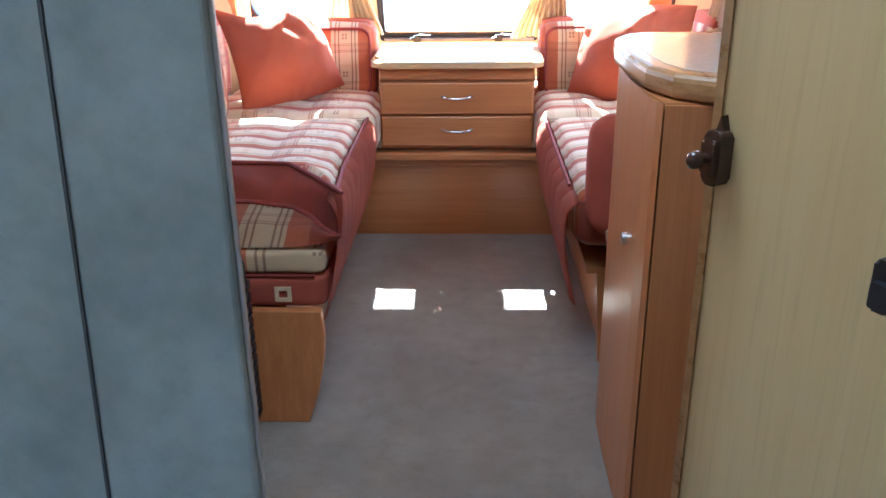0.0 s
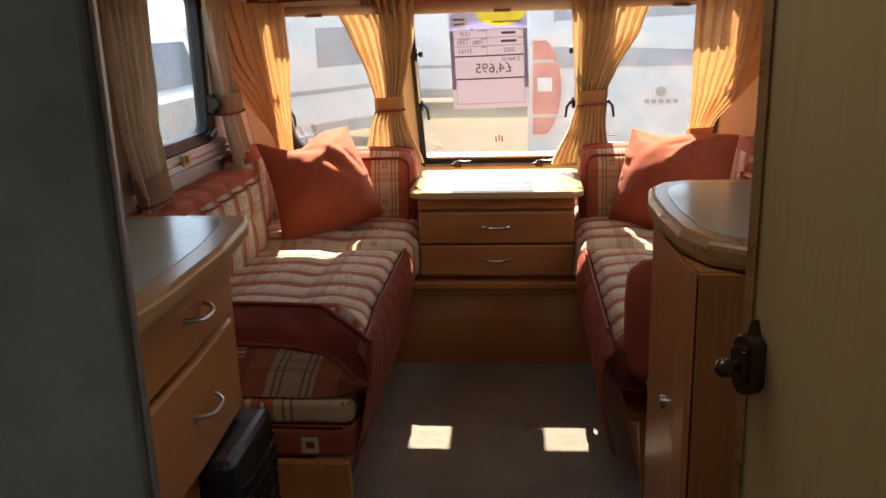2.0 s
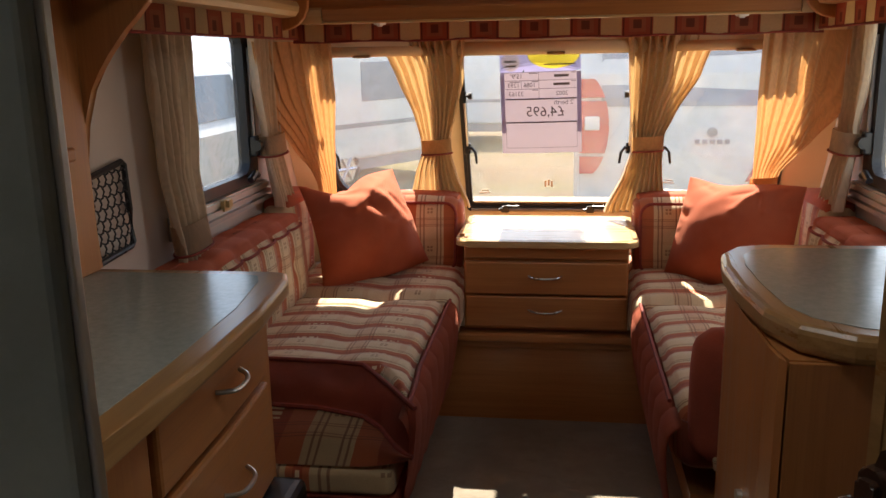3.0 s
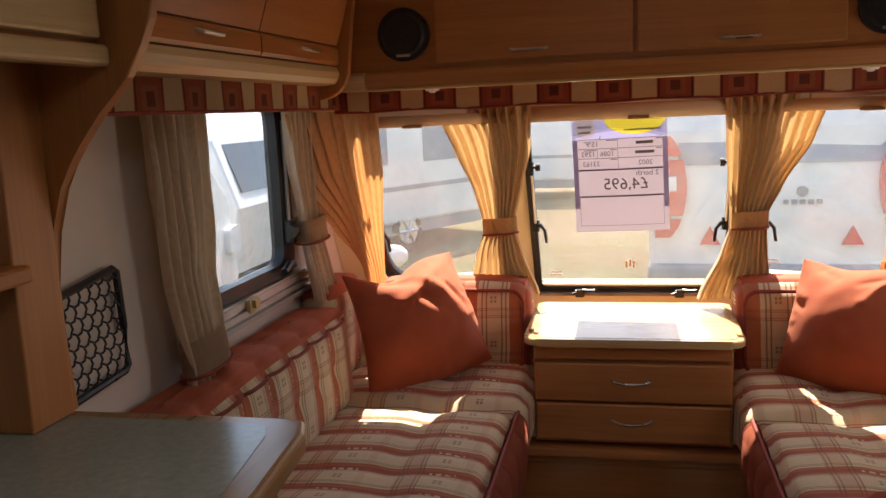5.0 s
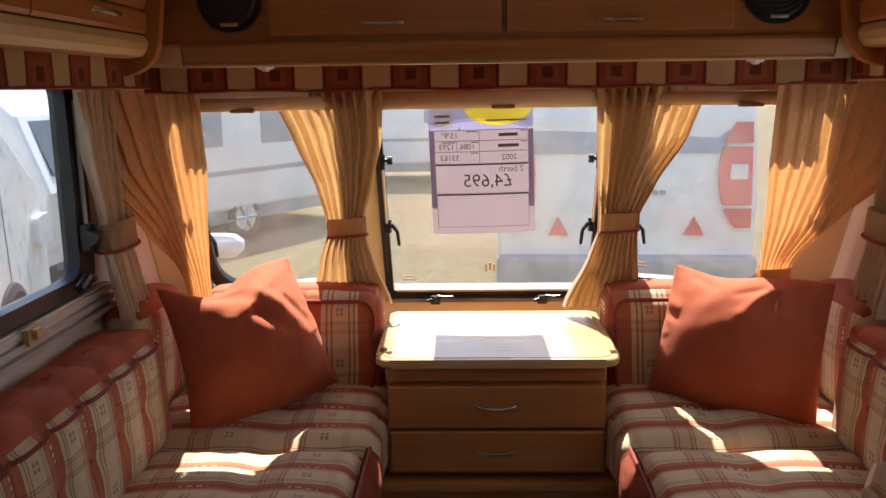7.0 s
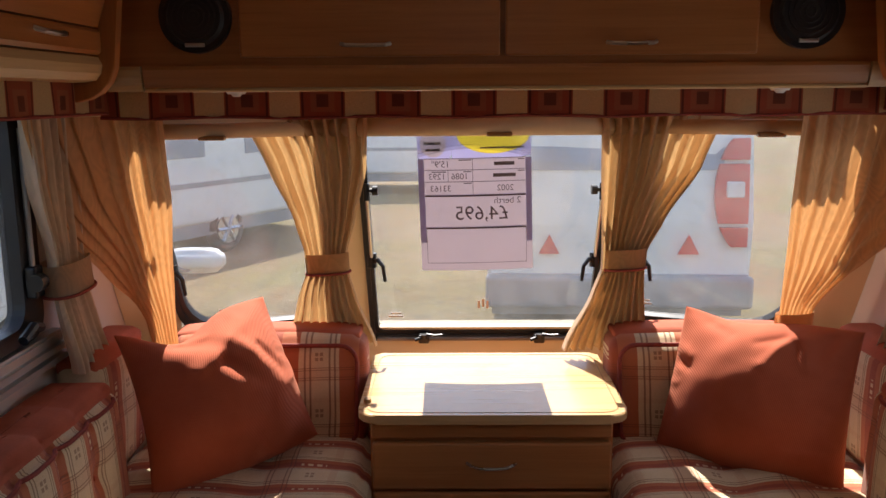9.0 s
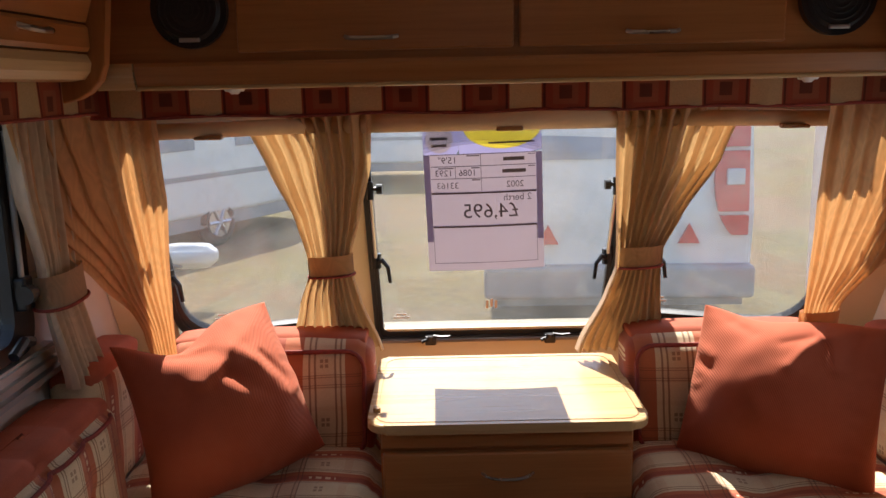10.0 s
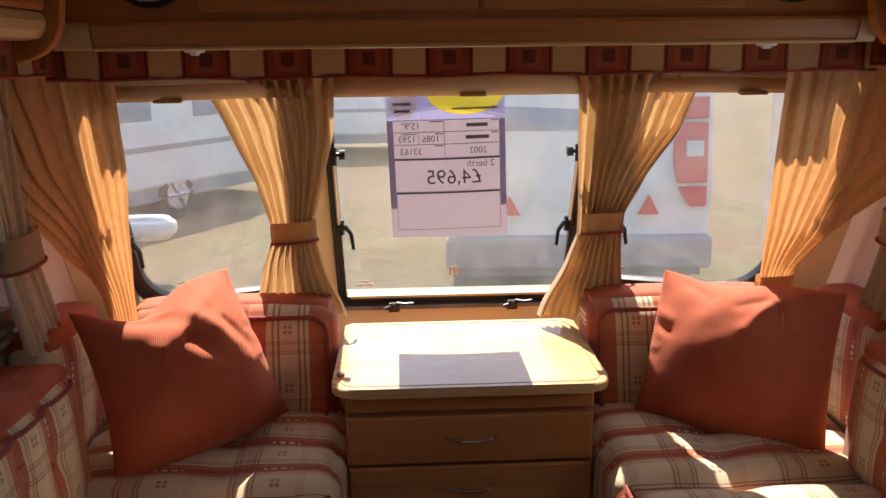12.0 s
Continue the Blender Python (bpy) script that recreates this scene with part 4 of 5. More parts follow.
# ---- bench seats ----
def near_end(x):
    """How far the left seat's near end is cut back towards the wall."""
    return 0.27 * max(0.0, min(1.0, (abs(x) - 0.30) / 0.17))


def bench(sx):
    yn = 2.08 if sx < 0 else 2.24
    x_in = 0.335
    lab = "long bench of beech board under the checked cushions"
    b = thing("bench_base", (sx * 0.7, 2.8, 0), lab, "bench", "pair of benches")
    part("side_panel", box(*sorted((sx * 0.47, sx * 0.50)), yn + 0.02, 3.38, 0, 0.30), BEECH_Y, b)
    pts = [(0.385, 0.0), (1.08, 0.0), (1.08, 0.31), (0.345, 0.31), (0.336, 0.24), (0.340, 0.18), (0.358, 0.08)] if sx < 0 else [(0.45, 0.0), (1.08, 0.0), (1.08, 0.31), (0.43, 0.31)]
    part("end_panel", prism([(sx * x, z) for x, z in pts], 1.955 if sx < 0 else yn, 1.985 if sx < 0 else yn + 0.03, put=lambda u, v, h: Vector((u, h - (0.06 * (0.31 - v) / 0.31 if sx < 0 else 0.0), v)), bevel=0.004), BEECH, b, "beech end panel with a curved front edge")
    part("top_board", box(*sorted((sx * 0.40, sx * 1.085)), yn, 4.0, 0.30, 0.318), BEECH_Y, b)

    def seat_shape(u, w):
        # quilted cross channels and a dip along the middle; the edge rolls over towards the aisle
        q = w.copy()
        if sx < 0:
            q.y += near_end(w.x) * max(0.0, min(1.0, (3.0 - w.y) / 0.92))
        ch = abs(math.sin(math.pi * (q.y + 0.01) / 0.125))
        if u.z > 0.5:
            q.z -= 0.012 * (1 - ch) ** 2
            q.z -= 0.012 * math.exp(-((abs(w.x) - 0.60) / 0.05) ** 2)
        if -sx * u.x > 0.5:
            q.x += sx * 0.004 * (1 - ch) ** 2
            q.x += sx * 0.045 * max(0.0, (0.42 - w.z) / 0.25)
        k = max(0.0, min(1.0, (2.45 - w.y) / 0.40))
        if sx < 0:
            q.z += 0.045 * k * k * (u.z > -0.5)
            q.x += 0.035 * k * (u.x > 0)
        return q
    yc0, yc1 = yn, 3.13
    s = thing("seat_cushion", (sx * 0.68, 2.6, 0.32), "long checked orange and cream seat cushion with red sides", "cushion", "bench cushions")
    part("cushion", cushion((sx * (x_in + 0.95) / 2, (yc0 + yc1) / 2, 0.475), (0.91 - x_in, yc1 - yc0, 0.19), 0.045, (0.01, 0.01, 0.028), 30, seat_shape), PLAID_SEAT, s, smooth=True)
    s2 = thing("corner_cushion", (sx * 0.7, 3.5, 0.32), "square checked corner seat cushion under the window", "cushion", "bench cushions")
    part("cushion", cushion((sx * (0.325 + 1.0) / 2, 3.57, 0.478), (1.0 - 0.325, 0.86, 0.19), 0.045, (0.01, 0.01, 0.03), 30, seat_shape, 0.006, 3.0), PLAID_SEAT, s2, smooth=True)
    # pleated cloth down the aisle side of the cushion
    y_skirt = 2.0 if sx < 0 else 2.115
    bm = bmesh.new()
    rows = []
    prof = ((0.352, 0.568), (0.340, 0.563), (0.330, 0.552), (0.322, 0.532), (0.318, 0.49), (0.321, 0.43), (0.330, 0.37), (0.345, 0.30), (0.356, 0.255))
    for k, (px, pz) in enumerate(prof):
        f = k / 8
        line = []
        for i in range(240):
            y = y_skirt + (3.13 - y_skirt) * i / 239
            w = max(0.0, min(1.0, (2.45 - y) / 0.40)) if sx < 0 else 0.0
            pl = abs(math.sin(math.pi * (y + 0.01) / 0.125)) ** 0.5
            x = px - 0.035 * w * (1 - f) - 0.013 * pl * min(1.0, k / 3)
            line.append(bm.verts.new((sx * x, y, pz + 0.045 * w * w * (1 - f) - 0.010 * (1 - pl) * (k < 3))))
        rows.append(line)
    for a, c in zip(rows, rows[1:]):
        for i in range(239):
            bm.faces.new((a[i], a[i + 1], c[i + 1], c[i]))
    bmesh.ops.solidify(bm, geom=bm.faces[:], thickness=0.006)
    part("side_valance", bm, TERRA, s, "pleated rust-red side cloth", smooth=True)
    part("piping", tube([Vector((sx * (0.340 - (0.035 * max(0.0, min(1.0, (2.45 - y) / 0.40)) if sx < 0 else 0.0)), y, 0.567 + (0.045 * max(0.0, min(1.0, (2.45 - y) / 0.40)) ** 2 if sx < 0 else 0.0))) for y in [yn + 0.02 + (3.10 - yn) * i / 40 for i in range(41)]], 0.006, sides=6), PIPING, s, "dark red corded seam")

    # back cushions along the side wall
    def back_shape(u, w):
        q = w.copy()
        ch = abs(math.sin(math.pi * (w.y - 0.05) / 0.15))
        if -sx * u.x > 0.5 or u.z > 0.5:
            q.x += sx * 0.015 * (1 - ch) ** 2
            q.z -= 0.011 * (1 - ch) ** 2 if u.z > 0.5 else 0
        for y in (2.45, 2.6, 2.75, 2.9, 3.05):
            d2 = ((w.y - y) / 0.03) ** 2 + ((w.z - 0.70) / 0.03) ** 2
            q.x += sx * 0.014 * math.exp(-d2) * (-sx * u.x > 0.5)
        q.x += sx * 0.10 * max(0, (w.z - 0.55)) * 0.6 if -sx * u.x > 0 else 0
        return q
    y0 = 2.08 if sx < 0 else 2.28
    bk = thing("back_cushion", (sx * 0.98, 2.6, 0.56), "checked orange and cream back cushion with a terracotta top", "cushion", "back cushions")
    part("cushion", cushion((sx * 0.985, (y0 + 3.24) / 2, 0.70), (0.19, 3.24 - y0, 0.30), 0.035, (0.012, 0.006, 0.012), 50, back_shape), PLAID_BACK, bk, smooth=True)
    def top_shape(u, w):
        q = back_shape(u, w)
        return q
    part("top_panel", cushion((sx * 0.993, (y0 + 3.24) / 2, 0.842), (0.176, 3.24 - y0 - 0.006, 0.062), 0.026, (0.0, 0.0, 0.010), 50, top_shape), TERRA, bk, "terracotta padded top", smooth=True)
    part("piping", tube([Vector((sx * (0.902 + 0.015 * (1 - abs(math.sin(math.pi * (y - 0.05) / 0.15))) ** 2), y, 0.834)) for y in [y0 + 0.035 + (3.165 - y0) * i / 90 for i in range(91)]], 0.005, sides=6), PIPING, bk, "corded seam")
    for y in (2.45, 2.6, 2.75, 2.9, 3.05):
        part("button", disc((sx * 0.912, y, 0.70), (-sx, 0, 0), 0.010, 0.012, sides=14, r2=0.006), TERRA, bk, "covered tufting button")
    # corner back cushions
    c1 = thing("corner_back_cushion", (sx * 1.0, 3.4, 0.56), "checked corner back cushion with a terracotta top", "cushion", "corner back cushions")
    part("cushion", cushion((sx * 1.028, 3.40, 0.735), (0.11, 0.30, 0.33), 0.035, (0.012, 0.01, 0.012), 12, None, 0.005, 1.0 + sx), PLAID_BACK, c1, smooth=True)
    part("top_panel", cushion((sx * 1.030, 3.42, 0.885), (0.115, 0.32, 0.055), 0.025, (0, 0, 0.012), 10), TERRA, c1, "terracotta padded top", smooth=True)
    lean = lambda u, w: Vector((w.x, w.y - 0.10 * (0.9 - w.z) / 0.35, w.z))
    c2 = thing("window_back_cushion", (sx * 0.62, 3.75, 0.56), "checked back cushion piped in red, leaning below the window", "cushion", "window cushions")
    cx0, cx1 = (0.355, 0.93)
    part("cushion", cushion((sx * (cx0 + cx1) / 2, 3.70, 0.702), (cx1 - cx0, 0.15, 0.31), 0.04, (0.01, 0.015, 0.012), 16, lean, 0.005, 2.0 + sx), PLAID_END_L if sx < 0 else PLAID_END_R, c2, smooth=True)
    pts = [Vector((sx * x, 3.618 - 0.10 * (0.9 - z) / 0.35, z)) for x, z in rounded(cx0 + 0.018, cx1 - 0.018, 0.565, 0.842, 0.05, 5)]
    part("piping", tube(pts, 0.0065, sides=6, closed=True), PIPING, c2, "dark red corded seam")
    part("top_panel", cushion((sx * (cx0 + cx1) / 2, 3.71, 0.851), (cx1 - cx0 - 0.03, 0.12, 0.030), 0.016, (0, 0, 0.008), 8), TERRA, c2, "terracotta padded top", smooth=True)


bench(-1)
bench(1)

# near end of the seat by the kitchen: a sloping padded end, red above and checked below, over a low cushion
e = thing("seat_end_cushion", (-0.62, 2.2, 0.48), "sloping padded seat end, rust-red above and checked below", "cushion")
END_TOP = [(-0.93, 2.365, 0.604), (-0.72, 2.36, 0.606), (-0.56, 2.35, 0.606), (-0.475, 2.325, 0.610), (-0.42, 2.245, 0.612), (-0.35, 2.14, 0.614), (-0.305, 2.075, 0.612), (-0.285, 2.055, 0.606)]
END_MID = [(-0.93, 2.20, 0.540), (-0.72, 2.20, 0.540), (-0.56, 2.19, 0.538), (-0.44, 2.165, 0.530), (-0.385, 2.12, 0.520), (-0.335, 2.045, 0.510), (-0.300, 2.005, 0.508), (-0.284, 2.00, 0.506)]
END_LOW = [(-0.93, 2.005, 0.474), (-0.72, 2.0, 0.474), (-0.56, 1.996, 0.476), (-0.44, 1.994, 0.478), (-0.385, 1.994, 0.482), (-0.345, 1.996, 0.488), (-0.312, 2.0, 0.494), (-0.296, 2.0, 0.498)]


def along_line(pts, f):
    q = f * (len(pts) - 1)
    j = min(int(q), len(pts) - 2)
    return Vector(pts[j]).lerp(Vector(pts[j + 1]), q - j)


def padded(lo, hi, belly, pucker, seed, nu=100, nv=10):
    """A padded skin between two seams, swelling outwards between them, puckered along its length."""
    bm = bmesh.new()
    rows = []
    for k in range(nv + 1):
        f = k / nv
        line = []
        for i in range(nu + 1):
            p = along_line(lo, i / nu).lerp(along_line(hi, i / nu), f)
            d = math.sin(math.pi * f) * (belly + pucker * math.sin(46 * p.x + 40 * p.y + seed) + 0.010 * noise.noise(Vector((p.x * 8, p.y * 8, f * 2 + seed))))
            line.append(bm.verts.new(p + Vector((0.25, -0.75, 0.60)) * d))
        rows.append(line)
    for a, c in zip(rows, rows[1:]):
        for i in range(nu):
            bm.faces.new((a[i], a[i + 1], c[i + 1], c[i]))
    bmesh.ops.solidify(bm, geom=bm.faces[:], thickness=0.010)
    return bm


part("red_face", padded(END_MID, END_TOP, 0.026, 0.005, 1.0), RUST, e, smooth=True)
part("checked_face", padded(END_LOW, END_MID, 0.020, 0.0, 5.0), PLAID_LOW, e, "checked lower face", smooth=True)
part("piping", tube([along_line(END_TOP, i / 60) + Vector((0, -0.003, 0.004)) for i in range(61)], 0.0065, sides=6), PIPING, e, "dark red corded top seam")
part("piping", tube([along_line(END_MID, i / 60) + Vector((0, -0.006, 0.004)) for i in range(61)], 0.0065, sides=6), PIPING, e, "dark red corded middle seam")
lc = thing("lower_cushion", (-0.62, 2.2, 0.30), "low checked cushion with a dark red band under the seat's end", "cushion")
part("checked_band", cushion((-0.635, 2.26, 0.436), (0.600, 0.54, 0.076), 0.020, (0.004, 0.006, 0.002), 20, None, 0.004), PLAID_BAND, lc, smooth=True)
part("red_band", cushion((-0.635, 2.26, 0.352), (0.606, 0.546, 0.100), 0.022, (0.004, 0.006, 0.0), 18, None, 0.003), RUST, lc, "dark red lower band", smooth=True)
part("square_motif", ring(rounded(-0.47, -0.425, 0.327, 0.370, 0), rounded(-0.459, -0.436, 0.338, 0.359, 0), 0.0, 0.004, lambda u, v, h: Vector((u, 1.982 - h, v))), plain("cream_motif", (0.62, 0.46, 0.28), 0.9), lc, "woven cream square")
part("piping", tube([Vector((x, 1.986, 0.401)) for x in (-0.91, -0.75, -0.6, -0.45, -0.36)], 0.004, sides=6), PIPING, lc, "dark seam between the bands")
r = thing("seat_bolster", (0.5, 2.18, 0.45), "upright rust-red and checked bolster at the seat's end", "cushion")
part("bolster", cushion((0.645, 2.17, 0.625), (0.52, 0.10, 0.33), 0.045, (0.012, 0.012, 0.01), 14), RUST, r, smooth=True)
part("checked_face", cushion((0.64, 2.135, 0.58), (0.42, 0.03, 0.28), 0.014, (0, 0.01, 0), 8), PLAID_END_R, r, smooth=True)


# ---- scatter cushions ----
def pillow(A, B, C, D, t, label, seed, hollow, folds):
    """A plump square cushion held by its four corners. hollow: how far the top, right, bottom and left edges
    draw in, and where along the top the dip lies; folds: (from, to, width, height) of the creases, in -1..1."""
    A, B, C, D = (Vector(p) for p in (A, B, C, D))
    nrm = (B - A).cross(D - A).normalized()
    if nrm.y > 0:
        nrm = -nrm
    n = 88
    bm = bmesh.new()
    ht, hr, hb, hl, dip = hollow
    for s in (-1, 1):
        g = []
        for i in range(n + 1):
            line = []
            for j in range(n + 1):
                a, b = 2 * i / n - 1, 2 * j / n - 1
                top = (1 - a * a) * math.exp(-((a - dip) / 0.55) ** 2)
                p = a * (1 - (hr if a > 0 else hl) * (1 - b * b)) / 2 + 0.5
                q = b * (1 - (ht * top * b * b if b > 0 else hb * (1 - a * a))) / 2 + 0.5
                base = (A * (1 - p) + B * p) * q + (D * (1 - p) + C * p) * (1 - q)
                body = max(0.0, (1 - abs(a) ** 2.0) * (1 - abs(b) ** 2.0)) ** 0.75 * (1.0 if s > 0 else 0.6)
                v = Vector((a * 1.5, b * 1.5, seed + 3 * s))
                y = t / 2 * body * (1 + 0.12 * noise.noise(v) + 0.06 * noise.noise(v * 2.3))
                if s > 0:
                    wob = 0.03 * noise.noise(v * 1.6 + Vector((9, 4, 0)))
                    for a0, b0, a1, b1, w, hgt in folds:
                        da, db = a1 - a0, b1 - b0
                        f = max(0.0, min(1.0, ((a - a0) * da + (b - b0) * db) / (da * da + db * db)))
                        d = math.hypot(a - a0 - f * da, b - b0 - f * db) + wob
                        y += 0.8 * hgt * math.exp(-(d / w) ** 2) * min(1.0, body * 2.2) * (1 - 0.4 * f)
                    seam = max(abs(a), abs(b))
                    y += 0.005 * math.sin(22 * math.atan2(b, a) + seed + 4 * noise.noise(v * 2)) * max(0.0, seam - 0.75) / 0.25 * min(1.0, body * 2)
                line.append(bm.verts.new(base + nrm * (s * y)))
            g.append(line)
        for l0, l1 in zip(g, g[1:]):
            for j in range(n):
                bm.faces.new((l0[j], l0[j + 1], l1[j + 1], l1[j]))
    bmesh.ops.remove_doubles(bm, verts=bm.verts[:], dist=0.0004)
    return solid("scatter_cushion", bm, CORD, label, "cushion", "scatter cushions", smooth=True)


pillow((-0.960, 3.335, 0.952), (-0.644, 3.629, 0.980), (-0.470, 3.460, 0.632), (-0.845, 3.210, 0.560), 0.34, "crumpled orange corduroy scatter cushion tipped on one corner", 1.3, (0.36, 0.03, -0.06, 0.10, -0.40),
       [(-0.42, 0.26, 0.02, 0.58, 0.10, 0.034), (0.02, 0.58, 0.80, 0.92, 0.12, 0.020), (-0.10, 0.62, -0.50, 0.75, 0.12, -0.026), (0.15, 0.45, 0.50, -0.12, 0.10, 0.016), (-0.10, 0.28, 0.22, -0.05, 0.09, -0.016),
        (0.42, 0.35, 0.62, 0.0, 0.07, -0.014), (0.95, -0.10, 0.60, -0.22, 0.08, 0.012), (0.95, 0.15, 0.70, 0.20, 0.06, -0.010), (-0.55, 0.15, -0.75, -0.2, 0.10, -0.010), (-0.85, -0.85, -0.35, -0.75, 0.10, -0.010)])
pillow((0.565, 3.619, 0.950), (0.930, 3.325, 0.956), (0.869, 3.238, 0.545), (0.462, 3.496, 0.585), 0.28, "orange corduroy scatter cushion leaning in the corner", 5.6, (0.13, 0.05, -0.05, 0.02, -0.45),
       [(0.42, 0.88, 0.20, 0.35, 0.09, 0.024), (0.50, 0.75, 0.62, 0.42, 0.08, 0.022), (0.30, 0.75, 0.05, 0.62, 0.08, -0.014), (0.72, 0.85, 0.66, 0.50, 0.08, -0.018), (-0.60, 0.86, -0.30, 0.70, 0.08, -0.014),
        (-0.95, 0.45, -0.72, 0.30, 0.07, 0.012), (-0.92, 0.20, -0.70, 0.12, 0.07, -0.012), (0.92, -0.55, 0.45, -0.62, 0.07, 0.012), (0.92, -0.72, 0.55, -0.78, 0.06, -0.012)])

# ---- kitchen on the left ----
GLOSSY = plain("gloss_black", (0.02, 0.02, 0.022), 0.12)
KZ = 0.965
top = [(-1.085, 0.56), (-0.60, 0.56), (-0.543, 0.80), (-0.525, 1.1), (-0.515, 1.40), (-0.519, 1.70), (-0.542, 1.93), (-0.562, 1.985), (-0.60, 1.995), (-1.085, 1.995)]
inner = [(-1.085, 0.57), (-0.64, 0.57), (-0.592, 0.80), (-0.573, 1.1), (-0.566, 1.40), (-0.573, 1.70), (-0.60, 1.90), (-0.618, 1.945), (-0.65, 1.955), (-1.085, 1.955)]
kw = thing("kitchen_worktop", (-0.8, 1.3, KZ - 0.045), "glossy grey-green laminate kitchen worktop with oak edging, bare", "worktop")
bm = ring(top, inner, KZ - 0.045, KZ - 0.001, lambda u, v, h: Vector((u, v, h)))
bmesh.ops.bevel(bm, geom=[e for e in bm.edges if all(min((Vector(p) - v.co.xy).length for p in top) < 1e-4 for v in e.verts) and abs(e.verts[0].co.z - e.verts[1].co.z) < 1e-4], offset=0.012, segments=3, profile=0.5, affect="EDGES")
part("edging", bm, EDGE, kw, "thick rounded oak edging")
part("laminate", prism(inner, KZ - 0.045, KZ), WORKTOP, kw)
kc = thing("kitchen_cabinet", (-0.8, 1.3, 0), "beech-coloured kitchen base unit with two drawers", "cabinet")
part("body", box(-1.085, -0.60, 0.58, 1.93, 0.02, KZ - 0.046), BEECH, kc)


def k_front(co):
    """The unit's front bows gently into the room."""
    f = (co.y - 1.35) / 0.65
    return Vector((co.x - 0.030 * f * f, co.y, co.z))


for y0, y1, z0, z1 in ((1.33, 1.885, 0.755, 0.905), (1.33, 1.885, 0.50, 0.738), (0.65, 1.305, 0.16, 0.905)):
    bm = box(-0.598, -0.566, y0, y1, z0, z1, 0.008)
    bmesh.ops.bisect_plane(bm, geom=bm.verts[:] + bm.edges[:] + bm.faces[:], plane_co=(0, (y0 + y1) / 2, 0), plane_no=(0, 1, 0))
    for v in bm.verts:
        v.co = k_front(v.co)
    d = part("drawer" if y0 > 1 else "cabinet_door", bm, BEECH_Y if y0 > 1 else BEECH, kc)
    zc, yc = (z0 + z1) / 2 + 0.012, (y0 + y1) / 2 + 0.02
    hx = k_front(Vector((-0.564, yc, 0))).x
    part("handle", bar((hx - 0.001, yc, zc), (0, 1, 0), (1.25, 0, 0), 0.060, 0.008, 0.0050), CHROME, d, "bowed chrome bar handle")
# black heater grille low down by the bench
h = thing("heater", (-0.66, 1.75, 0.0), "black slatted heater standing low beside the bench", "heater")
part("body", box(-0.74, -0.52, 1.62, 1.925, 0.0, 0.49, 0.025, 3), PLASTIC, h)
for k in range(11):
    z = 0.06 + 0.036 * k
    part("slat", tube([Vector((-0.519, 1.64, z)), Vector((-0.505, 1.70, z + 0.004)), Vector((-0.50, 1.78, z + 0.006)), Vector((-0.505, 1.86, z + 0.004)), Vector((-0.519, 1.91, z))], 0.005, sides=6), GLOSSY, h, "glossy black slat")

# tall end panel with a curved edge between kitchen and lounge
pts = [(-1.085, KZ), (-1.02, KZ), (-1.03, 1.10), (-1.03, 1.20), (-1.018, 1.30), (-0.992, 1.38), (-0.965, 1.42), (-0.94, 1.455), (-0.896, 1.507), (-0.864, 1.537), (-0.836, 1.566), (-0.803, 1.62), (-0.783, 1.662), (-0.770, 1.715), (-0.766, 1.80), (-0.768, 1.94), (-1.085, 1.94)]
dv = thing("divider", (-1.05, 1.97, KZ), "tall divider between kitchen and lounge with a sweeping edge", "divider")
part("curved_panel", prism(pts, 1.975, 2.000, put=lambda u, v, h: Vector((u, h, v)), bevel=0.004), BEECH, dv)
part("post", box(-1.085, -1.01, 1.86, 1.975, KZ, 1.94, 0.004), BEECH, dv, "beech upright board")
solid("kitchen_shelf", box(-1.085, -0.97, 1.05, 1.86, 1.235, 1.265, 0.006), BEECH_Y, "narrow beech wall shelf over the worktop", "shelf")
kl = thing("kitchen_locker", (-0.95, 1.3, 1.58), "beech overhead kitchen locker with flap doors", "locker")
part("body", box(-1.085, -0.885, 0.58, 1.972, 1.60, 1.94), BEECH_Y, kl)
for a, b in ((0.60, 1.27), (1.28, 1.955)):
    part("locker_door", box(-0.885, -0.862, a, b, 1.63, 1.92, 0.006), MAPLE_Y, kl, "pale maple flap door")
part("light_rail", box(-0.905, -0.858, 0.58, 1.972, 1.585, 1.622, 0.01, 3), MAPLE_Y, kl)
sk = thing("wall_socket", (-1.08, 1.72, 1.08), "cream wall switch plate beside a black socket", "socket")
part("plate", box(-1.088, -1.074, 1.55, 1.66, 1.02, 1.14, 0.006), CREAM, sk)
part("black_socket", box(-1.088, -1.066, 1.69, 1.745, 1.0, 1.16, 0.012, 3), PLASTIC, sk, "black rounded socket")

# net pocket on the left wall
nt = thing("net_pocket", (-1.08, 2.14, 0.96), "black netted storage pocket on the wall", "net")
NP = [(2.03, 1.165), (2.235, 1.185), (2.245, 0.962), (2.03, 0.948)]
part("frame", tube([Vector((-1.074, y, z)) for y, z in ((2.005, 1.16), (2.12, 1.174), (2.225, 1.188), (2.238, 1.18), (2.246, 1.06), (2.248, 0.972), (2.236, 0.962), (2.12, 0.954), (2.005, 0.945))], 0.0085, sides=8), PLASTIC, nt)
net = bmesh.new()
s = 0.019
